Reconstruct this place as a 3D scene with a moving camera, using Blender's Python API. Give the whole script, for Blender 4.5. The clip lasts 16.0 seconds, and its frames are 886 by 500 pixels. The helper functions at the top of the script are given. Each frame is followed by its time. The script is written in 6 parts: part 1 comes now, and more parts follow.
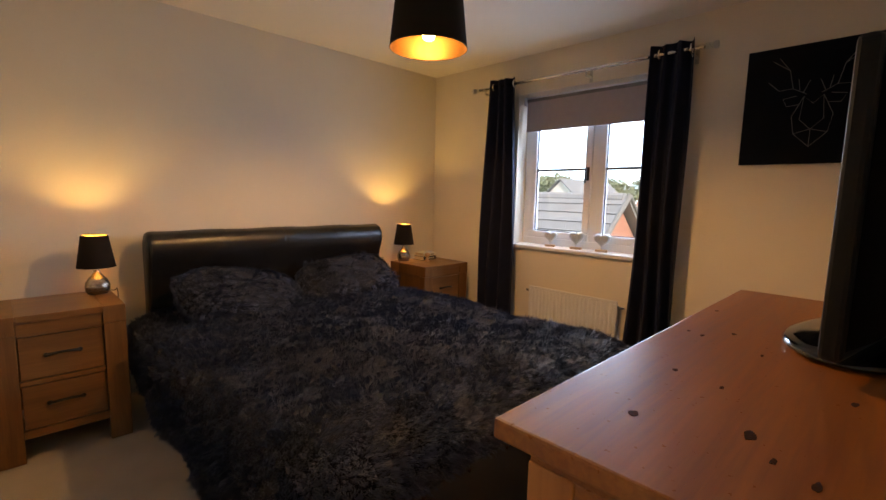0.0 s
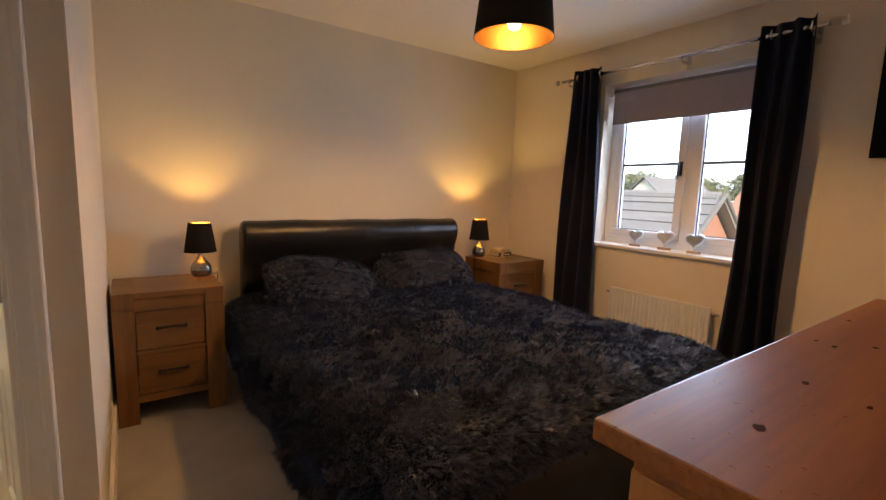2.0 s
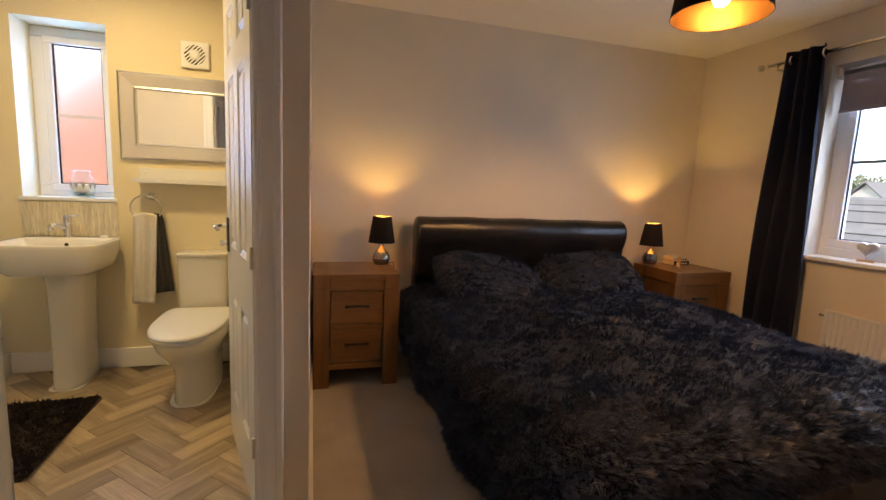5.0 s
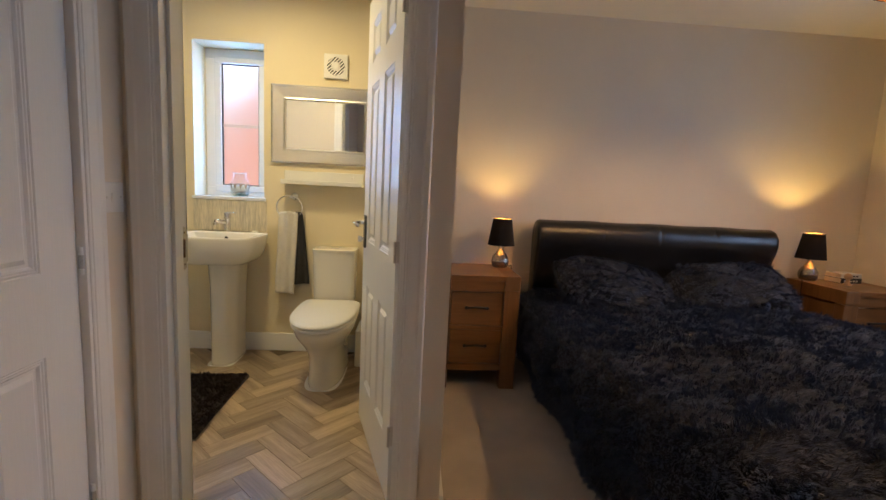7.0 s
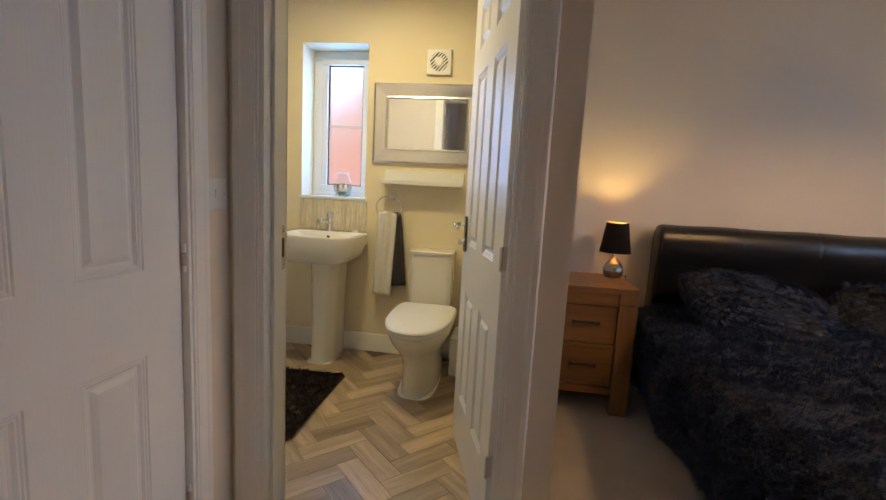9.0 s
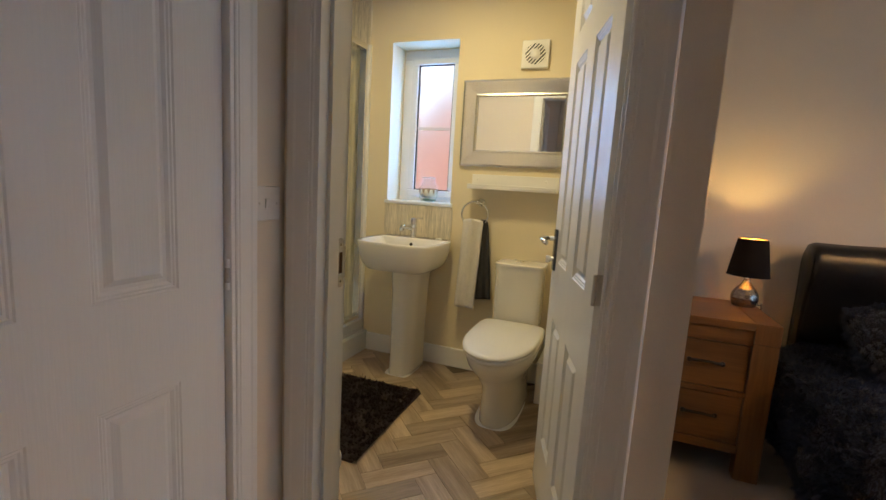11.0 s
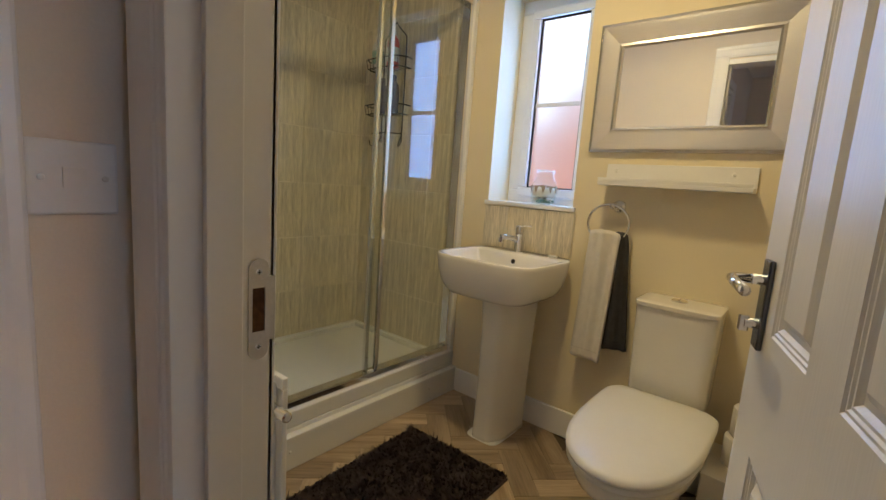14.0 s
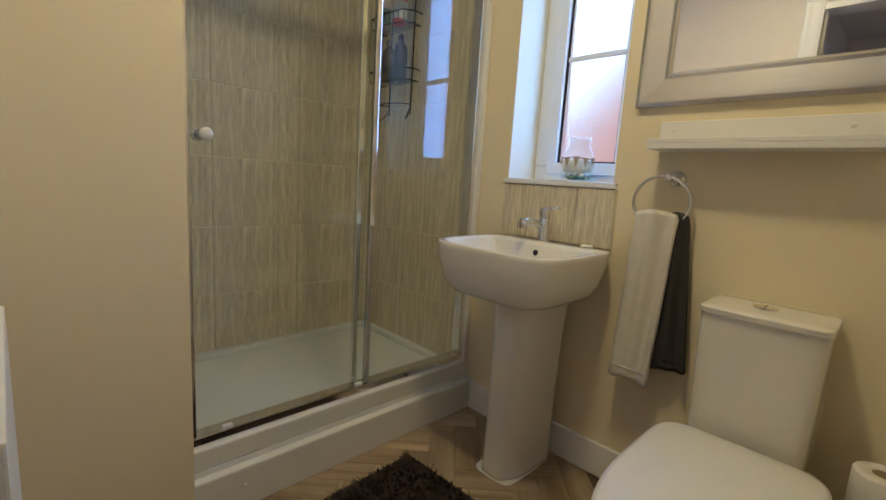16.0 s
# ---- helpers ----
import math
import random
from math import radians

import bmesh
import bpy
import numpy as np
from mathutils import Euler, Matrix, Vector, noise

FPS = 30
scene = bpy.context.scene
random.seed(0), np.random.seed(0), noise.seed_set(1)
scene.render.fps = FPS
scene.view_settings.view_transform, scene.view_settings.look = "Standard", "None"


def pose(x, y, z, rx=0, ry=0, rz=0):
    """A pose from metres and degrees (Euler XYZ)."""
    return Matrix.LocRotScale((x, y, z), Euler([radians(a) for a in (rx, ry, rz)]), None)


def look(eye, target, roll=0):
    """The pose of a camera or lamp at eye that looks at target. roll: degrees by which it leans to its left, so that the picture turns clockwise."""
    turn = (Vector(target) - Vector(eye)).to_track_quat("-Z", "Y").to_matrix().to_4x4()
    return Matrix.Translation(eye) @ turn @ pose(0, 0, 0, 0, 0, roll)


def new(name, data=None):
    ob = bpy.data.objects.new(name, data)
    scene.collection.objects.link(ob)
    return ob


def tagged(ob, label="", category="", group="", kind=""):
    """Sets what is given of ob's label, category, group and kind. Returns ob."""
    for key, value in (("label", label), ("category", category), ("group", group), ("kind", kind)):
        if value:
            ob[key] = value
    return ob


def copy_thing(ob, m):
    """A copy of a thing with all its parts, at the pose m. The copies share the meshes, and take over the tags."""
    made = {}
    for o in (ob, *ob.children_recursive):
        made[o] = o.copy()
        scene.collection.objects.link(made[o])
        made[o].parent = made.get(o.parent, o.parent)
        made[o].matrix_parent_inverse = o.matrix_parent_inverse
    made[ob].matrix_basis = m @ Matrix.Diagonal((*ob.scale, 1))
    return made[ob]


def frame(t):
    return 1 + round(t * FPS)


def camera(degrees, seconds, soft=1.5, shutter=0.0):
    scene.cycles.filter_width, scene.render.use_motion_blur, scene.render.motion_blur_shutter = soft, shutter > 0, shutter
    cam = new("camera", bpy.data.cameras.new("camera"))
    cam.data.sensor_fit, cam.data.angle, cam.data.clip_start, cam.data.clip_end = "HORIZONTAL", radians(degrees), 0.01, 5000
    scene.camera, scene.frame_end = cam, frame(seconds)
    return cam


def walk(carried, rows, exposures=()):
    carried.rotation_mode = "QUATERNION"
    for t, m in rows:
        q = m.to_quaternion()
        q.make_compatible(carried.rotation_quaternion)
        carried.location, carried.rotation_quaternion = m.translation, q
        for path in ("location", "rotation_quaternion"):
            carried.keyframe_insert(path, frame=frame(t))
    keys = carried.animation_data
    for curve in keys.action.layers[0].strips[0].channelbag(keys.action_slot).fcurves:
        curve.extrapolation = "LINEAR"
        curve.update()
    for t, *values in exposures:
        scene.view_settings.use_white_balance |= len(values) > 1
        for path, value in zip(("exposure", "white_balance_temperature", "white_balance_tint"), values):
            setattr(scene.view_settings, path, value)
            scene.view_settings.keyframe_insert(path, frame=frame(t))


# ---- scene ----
cam = camera(89.3, 16.0)
PATH = [
    (0, (0.623, 0.525, 1.266), (2.018, 1.938, 1.024), 1.3),
    (0.5, (0.63, 0.541, 1.259), (1.989, 1.987, 1.006), 1.5),
    (1, (0.628, 0.546, 1.254), (1.929, 2.043, 0.998), 1.6),
    (1.5, (0.623, 0.551, 1.249), (1.854, 2.106, 0.989), 1.8),
    (2, (0.619, 0.561, 1.245), (1.767, 2.177, 0.983), 1.9),
    (2.5, (0.614, 0.574, 1.24), (1.672, 2.25, 0.977), 2.0),
    (3, (0.604, 0.575, 1.239), (1.571, 2.305, 0.973), 2.2),
    (3.5, (0.596, 0.58, 1.233), (1.468, 2.359, 0.962), 2.3),
    (4, (0.579, 0.584, 1.228), (1.35, 2.409, 0.953), 2.4),
    (6.5, (0.429, 0.647, 1.162), (0.671, 2.616, 0.912), 2.8),
    (7, (0.395, 0.657, 1.161), (0.53, 2.636, 0.906), 2.9),
    (7.5, (0.362, 0.672, 1.162), (0.388, 2.655, 0.902), 3.0),
    (8, (0.336, 0.71, 1.163), (0.257, 2.691, 0.901), 3.1),
    (8.5, (0.334, 0.769, 1.152), (0.158, 2.743, 0.889), 3.0),
    (9, (0.349, 0.844, 1.145), (0.069, 2.807, 0.879), 3.1),
    (11.5, (0.363, 1.207, 1.172), (-0.43, 3.021, 0.891), 3.5),
    (12, (0.295, 1.353, 1.157), (-0.587, 3.126, 0.878), 3.6),
    (12.5, (0.26, 1.478, 1.155), (-0.718, 3.2, 0.876), 3.6),
    (13, (0.245, 1.611, 1.144), (-0.827, 3.276, 0.863), 3.8),
    (13.5, (0.228, 1.752, 1.138), (-0.934, 3.355, 0.851), 4.0),
    (14, (0.212, 1.867, 1.124), (-1.039, 3.401, 0.832), 4.1),
    (14.5, (0.189, 1.998, 1.111), (-1.144, 3.46, 0.817), 3.8),
    (15, (0.153, 2.124, 1.077), (-1.228, 3.539, 0.778), 3.9),
    (15.5, (0.112, 2.212, 1.055), (-1.288, 3.606, 0.746), 3.6),
    (16, (0.091, 2.277, 1.036), (-1.317, 3.663, 0.726), 3.6),
]
walk(cam, [(t, look(e, g, r)) for t, e, g, r in PATH],
     [(0, 0.24, 6950, 16), (4.0, 0.18, 7150, 19), (6.5, 0.1, 6000, 15), (9.0, 0.08, 5750, 12), (12.0, -0.26, 5950, 12), (14.5, -0.33, 5850, 17), (16, -0.43, 5350, 16)])

# ---- world and light ----
def make_world():
    w = bpy.data.worlds.new("sky_world")
    w.use_nodes = True
    nt = w.node_tree
    bg = nt.nodes["Background"]
    sky = nt.nodes.new("ShaderNodeTexSky")
    sky.sky_type, sky.sun_disc = "NISHITA", False
    sky.sun_elevation, sky.sun_rotation = radians(32), radians(200)
    sky.air_density, sky.dust_density, sky.ozone_density = 1.0, 3.0, 1.0
    nt.links.new(sky.outputs[0], bg.inputs[0])
    bg.inputs[1].default_value = 0.15
    scene.world = w


def lamp(name, kind, m, energy, colour, size=0.03, size_y=None):
    d = bpy.data.lights.new(name, kind)
    d.energy, d.color = energy, colour
    if kind == "AREA":
        d.shape, d.size, d.size_y = "RECTANGLE", size, size_y or size
    elif kind == "SUN":
        d.angle = size
    else:
        d.shadow_soft_size = size
    ob = new(name, d)
    ob.matrix_world = m
    return ob


make_world()
WARM = (1.0, 0.55, 0.19)
lamp("overcast_sun", "SUN", look((-6, -9, 9), (0, 0, 0)), 4.2, (1.0, 0.96, 0.9), radians(8))
lamp("window_daylight", "AREA", look((4.02, 2.155, 1.62), (2.9, 2.12, 0.86)), 21.0, (0.54, 0.72, 1.0), 1.1, 0.9)
lamp("window_daylight", "AREA", look((3.792, 2.155, 1.37), (2.79, 2.155, 1.12)), 7.5, (0.54, 0.72, 1.0), 1.12, 0.80)
lamp("pendant_bulb_light", "POINT", pose(2.07, 2.115, 1.985), 39.0, WARM, 0.035)
lamp("bedside_bulb_light", "POINT", pose(0.972, 3.55, 0.950), 2.6, (1.0, 0.62, 0.15), 0.028)
lamp("bedside_bulb_light", "AREA", pose(0.972, 3.55, 0.955, 180), 1.2, (1.0, 0.62, 0.15), 0.03)
lamp("bedside_bulb_light", "POINT", pose(3.10, 3.52, 0.953), 4.5, (1.0, 0.62, 0.15), 0.012)
lamp("bedside_bulb_light", "AREA", pose(3.10, 3.52, 0.958, 180), 1.6, (1.0, 0.62, 0.15), 0.02)
lamp("bathroom_ceiling_light_glow", "AREA", pose(-0.48, 2.98, 2.345), 14.6, (1.0, 0.77, 0.335), 0.16)
for zc, hh in ((1.34, 0.38), (1.755, 0.40)):
    lamp("bathroom_window_daylight", "AREA", look((-0.84, 3.952, zc), (-0.84, 2.5, zc)), 8.0 * hh, (0.24, 0.50, 1.0), 0.22, hh)


# ---- materials ----
def mat(name, colour, rough=0.6, metal=0.0, var=0.10, scale=8.0, fine=120.0, bump=0.15, stretch=(1, 1, 1), coat=0.0, per_object=0.0, spec=0.5, sheen=0.0):
    m = bpy.data.materials.new(name)
    m.use_nodes = True
    nt, n = m.node_tree, m.node_tree.nodes
    b = n["Principled BSDF"]
    b.inputs["Roughness"].default_value, b.inputs["Metallic"].default_value = rough, metal
    b.inputs["Coat Weight"].default_value, b.inputs["Coat Roughness"].default_value = coat, 0.12
    b.inputs["Specular IOR Level"].default_value = spec
    b.inputs["Sheen Weight"].default_value = sheen
    tc, mp = n.new("ShaderNodeTexCoord"), n.new("ShaderNodeMapping")
    mp.inputs["Scale"].default_value = stretch
    nt.links.new(tc.outputs["Object"], mp.inputs[0])
    big, small = n.new("ShaderNodeTexNoise"), n.new("ShaderNodeTexNoise")
    for t, s in ((big, scale), (small, fine)):
        t.inputs["Scale"].default_value, t.inputs["Detail"].default_value = s, 4.0
        nt.links.new(mp.outputs[0], t.inputs["Vector"])
    add = n.new("ShaderNodeMath")
    add.operation = "ADD"
    nt.links.new(big.outputs[0], add.inputs[0])
    nt.links.new(small.outputs[0], add.inputs[1])
    rng = n.new("ShaderNodeMapRange")
    rng.inputs[1].default_value, rng.inputs[2].default_value = 0.6, 1.4
    rng.inputs[3].default_value, rng.inputs[4].default_value = 1 - var, 1 + var
    nt.links.new(add.outputs[0], rng.inputs[0])
    fac = rng.outputs[0]
    if per_object:
        oi, r2, mul = n.new("ShaderNodeObjectInfo"), n.new("ShaderNodeMapRange"), n.new("ShaderNodeMath")
        r2.inputs[3].default_value, r2.inputs[4].default_value = 1 - per_object, 1 + per_object
        nt.links.new(oi.outputs["Random"], r2.inputs[0])
        mul.operation = "MULTIPLY"
        nt.links.new(fac, mul.inputs[0])
        nt.links.new(r2.outputs[0], mul.inputs[1])
        fac = mul.outputs[0]
    vm = n.new("ShaderNodeVectorMath")
    vm.operation = "SCALE"
    vm.inputs[0].default_value = colour
    nt.links.new(fac, vm.inputs["Scale"])
    nt.links.new(vm.outputs[0], b.inputs["Base Color"])
    if bump:
        bp = n.new("ShaderNodeBump")
        bp.inputs["Strength"].default_value, bp.inputs["Distance"].default_value = bump, 0.002
        nt.links.new(small.outputs[0], bp.inputs["Height"])
        nt.links.new(bp.outputs[0], b.inputs["Normal"])
    return m


def wood(name, light, dark, axis=0, rough=0.4, knots=0.0, coat=0.0, grain=9.0, per_object=0.0, worn=0.0, strips=0.0):
    """Grain runs along the axis; knots: share of dark round knots; strips: glued boards to the metre, each of its own tone."""
    m = bpy.data.materials.new(name)
    m.use_nodes = True
    nt, n = m.node_tree, m.node_tree.nodes
    b = n["Principled BSDF"]
    b.inputs["Coat Weight"].default_value, b.inputs["Coat Roughness"].default_value = coat, 0.28
    tc, mp = n.new("ShaderNodeTexCoord"), n.new("ShaderNodeMapping")
    s = [1.0, 1.0, 1.0]
    s[axis] = 0.06
    mp.inputs["Scale"].default_value = s
    nt.links.new(tc.outputs["Object"], mp.inputs[0])
    vec = mp.outputs[0]
    if per_object:
        oi, va = n.new("ShaderNodeObjectInfo"), n.new("ShaderNodeVectorMath")
        va.operation = "MULTIPLY_ADD"
        nt.links.new(oi.outputs["Random"], va.inputs[0])
        va.inputs[1].default_value = (7, 11, 5)
        nt.links.new(vec, va.inputs[2])
        vec = va.outputs[0]
    a, c = n.new("ShaderNodeTexNoise"), n.new("ShaderNodeTexNoise")
    for t, sc, d in ((a, grain, 5.0), (c, grain * 14, 3.0)):
        t.inputs["Scale"].default_value, t.inputs["Detail"].default_value, t.inputs["Distortion"].default_value = sc, d, 0.6
        nt.links.new(vec, t.inputs["Vector"])
    mix = n.new("ShaderNodeMath")
    mix.operation = "MULTIPLY_ADD"
    nt.links.new(c.outputs[0], mix.inputs[0])
    mix.inputs[1].default_value = 0.45
    nt.links.new(a.outputs[0], mix.inputs[2])
    ramp = n.new("ShaderNodeValToRGB")
    ramp.color_ramp.elements[0].position, ramp.color_ramp.elements[1].position = 0.52, 0.92
    ramp.color_ramp.elements[0].color, ramp.color_ramp.elements[1].color = (*dark, 1), (*light, 1)
    nt.links.new(mix.outputs[0], ramp.inputs[0])
    col = ramp.outputs[0]
    if per_object:
        r2, vm = n.new("ShaderNodeMapRange"), n.new("ShaderNodeVectorMath")
        r2.inputs[3].default_value, r2.inputs[4].default_value = 1 - per_object, 1 + per_object
        nt.links.new(oi.outputs["Random"], r2.inputs[0])
        vm.operation = "SCALE"
        nt.links.new(col, vm.inputs[0])
        nt.links.new(r2.outputs[0], vm.inputs["Scale"])
        col = vm.outputs[0]
    if strips:
        sep, fl, wnz, rs, vs = n.new("ShaderNodeSeparateXYZ"), n.new("ShaderNodeMath"), n.new("ShaderNodeTexWhiteNoise"), n.new("ShaderNodeMapRange"), n.new("ShaderNodeVectorMath")
        nt.links.new(tc.outputs["Object"], sep.inputs[0])
        fl.operation, fl.inputs[1].default_value = "MULTIPLY", strips
        nt.links.new(sep.outputs[1 if axis == 0 else 0], fl.inputs[0])
        fr = n.new("ShaderNodeMath")
        fr.operation = "FLOOR"
        nt.links.new(fl.outputs[0], fr.inputs[0])
        wnz.noise_dimensions = "1D"
        nt.links.new(fr.outputs[0], wnz.inputs["W"])
        rs.inputs[3].default_value, rs.inputs[4].default_value = 0.70, 1.18
        nt.links.new(wnz.outputs[0], rs.inputs[0])
        vs.operation = "SCALE"
        nt.links.new(col, vs.inputs[0])
        nt.links.new(rs.outputs[0], vs.inputs["Scale"])
        col = vs.outputs[0]
    if knots:
        mk = n.new("ShaderNodeMapping")
        s2 = [1.0, 1.0, 1.0]
        s2[axis] = 0.5
        mk.inputs["Scale"].default_value = s2
        nt.links.new(tc.outputs["Object"], mk.inputs[0])
        vo, wn = n.new("ShaderNodeTexVoronoi"), n.new("ShaderNodeTexNoise")
        vo.voronoi_dimensions = "2D"
        vo.inputs["Scale"].default_value, wn.inputs["Scale"].default_value = 7.6, 34.0
        nt.links.new(mk.outputs[0], vo.inputs["Vector"])
        nt.links.new(mk.outputs[0], wn.inputs["Vector"])
        ad = n.new("ShaderNodeMath")
        ad.operation = "MULTIPLY_ADD"
        nt.links.new(wn.outputs[0], ad.inputs[0])
        ad.inputs[1].default_value = 0.13
        nt.links.new(vo.outputs["Distance"], ad.inputs[2])
        size = n.new("ShaderNodeMath")
        size.operation, size.inputs[1].default_value = "MULTIPLY_ADD", 0.11
        cs = n.new("ShaderNodeSeparateColor")
        nt.links.new(vo.outputs["Color"], cs.inputs[0])
        nt.links.new(cs.outputs[0], size.inputs[0])
        nt.links.new(ad.outputs[0], size.inputs[2])
        ad = size
        kr = n.new("ShaderNodeValToRGB")
        kr.color_ramp.elements[0].position, kr.color_ramp.elements[1].position = knots + 0.03, knots + 0.045
        kr.color_ramp.elements[0].color, kr.color_ramp.elements[1].color = (1, 1, 1, 1), (0, 0, 0, 1)
        nt.links.new(ad.outputs[0], kr.inputs[0])
        mx = n.new("ShaderNodeMix")
        mx.data_type = "RGBA"
        nt.links.new(kr.outputs[0], mx.inputs["Factor"])
        nt.links.new(col, mx.inputs["A"])
        mx.inputs["B"].default_value = (dark[0] * 0.22, dark[1] * 0.16, dark[2] * 0.14, 1)
        col = mx.outputs["Result"]
    nt.links.new(col, b.inputs["Base Color"])
    rr = n.new("ShaderNodeMapRange")
    rr.inputs[3].default_value, rr.inputs[4].default_value = rough - 0.08, rough + 0.14
    nt.links.new(c.outputs[0], rr.inputs[0])
    rough_out = rr.outputs[0]
    if worn:
        wt = n.new("ShaderNodeTexNoise")
        wt.inputs["Scale"].default_value, wt.inputs["Detail"].default_value = 110.0, 6.0
        nt.links.new(tc.outputs["Object"], wt.inputs["Vector"])
        wr = n.new("ShaderNodeMapRange")
        wr.inputs[1].default_value, wr.inputs[2].default_value = 0.64, 0.70
        wr.inputs[3].default_value, wr.inputs[4].default_value = 0.0, worn
        nt.links.new(wt.outputs[0], wr.inputs[0])
        sm = n.new("ShaderNodeMath")
        sm.operation = "SUBTRACT"
        nt.links.new(rough_out, sm.inputs[0])
        nt.links.new(wr.outputs[0], sm.inputs[1])
        rough_out = sm.outputs[0]
    nt.links.new(rough_out, b.inputs["Roughness"])
    bp = n.new("ShaderNodeBump")
    bp.inputs["Strength"].default_value, bp.inputs["Distance"].default_value = 0.2, 0.001
    nt.links.new(mix.outputs[0], bp.inputs["Height"])
    nt.links.new(bp.outputs[0], b.inputs["Normal"])
    return m


def glass_mat(name, tint=(1, 1, 1), most=0.9):
    """Clear glass whose gloss grows towards grazing view."""
    m = bpy.data.materials.new(name)
    m.use_nodes = True
    nt, n = m.node_tree, m.node_tree.nodes
    n.remove(n["Principled BSDF"])
    tr, gl, mx, lw = (n.new("ShaderNodeBsdfTransparent"), n.new("ShaderNodeBsdfGlossy"), n.new("ShaderNodeMixShader"), n.new("ShaderNodeLayerWeight"))
    tr.inputs[0].default_value = (*tint, 1)
    gl.inputs["Roughness"].default_value = 0.01
    pw, rg = n.new("ShaderNodeMath"), n.new("ShaderNodeMapRange")
    pw.operation = "POWER"
    pw.inputs[1].default_value = 5.0
    nt.links.new(lw.outputs["Facing"], pw.inputs[0])
    rg.inputs[3].default_value, rg.inputs[4].default_value = 0.04, most
    nt.links.new(pw.outputs[0], rg.inputs[0])
    nt.links.new(rg.outputs[0], mx.inputs[0])
    nt.links.new(tr.outputs[0], mx.inputs[1])
    nt.links.new(gl.outputs[0], mx.inputs[2])
    nt.links.new(mx.outputs[0], n["Material Output"].inputs[0])
    return m


def stippled_glass(name):
    """Obscure glass: a rough, dimpled pane that blurs what lies behind it."""
    m = bpy.data.materials.new(name)
    m.use_nodes = True
    nt, n = m.node_tree, m.node_tree.nodes
    b = n["Principled BSDF"]
    b.inputs["Base Color"].default_value = (1, 1, 1, 1)
    b.inputs["Transmission Weight"].default_value = 1.0
    b.inputs["IOR"].default_value, b.inputs["Roughness"].default_value = 1.22, 0.45
    tc, vo, bp = n.new("ShaderNodeTexCoord"), n.new("ShaderNodeTexVoronoi"), n.new("ShaderNodeBump")
    vo.inputs["Scale"].default_value = 250
    nt.links.new(tc.outputs["Object"], vo.inputs["Vector"])
    bp.inputs["Strength"].default_value, bp.inputs["Distance"].default_value = 0.7, 0.0018
    nt.links.new(vo.outputs["Distance"], bp.inputs["Height"])
    nt.links.new(bp.outputs[0], b.inputs["Normal"])
    return m


def glow(name, colour, strength):
    m = bpy.data.materials.new(name)
    m.use_nodes = True
    b = m.node_tree.nodes["Principled BSDF"]
    b.inputs["Base Color"].default_value = (*colour, 1)
    b.inputs["Emission Color"].default_value, b.inputs["Emission Strength"].default_value = (*colour, 1), strength
    return m


def shade_cloth(name, colour, through_light):
    """Thin lampshade cloth that lets a little light through."""
    m = mat(name, colour, 0.9, var=0.1, scale=40, fine=400, bump=0.3)
    nt, n = m.node_tree, m.node_tree.nodes
    tl, mx = n.new("ShaderNodeBsdfTranslucent"), n.new("ShaderNodeMixShader")
    tl.inputs[0].default_value = (*through_light, 1)
    mx.inputs[0].default_value = 0.5
    nt.links.new(n["Principled BSDF"].outputs[0], mx.inputs[1])
    nt.links.new(tl.outputs[0], mx.inputs[2])
    nt.links.new(mx.outputs[0], n["Material Output"].inputs[0])
    return m


def tile_mat(name):
    """Beige ceramic with upright streaks."""
    return mat(name, (0.64, 0.575, 0.43), 0.3, var=0.40, scale=9, fine=40, bump=0.06, stretch=(7.0, 7.0, 0.55), per_object=0.05)


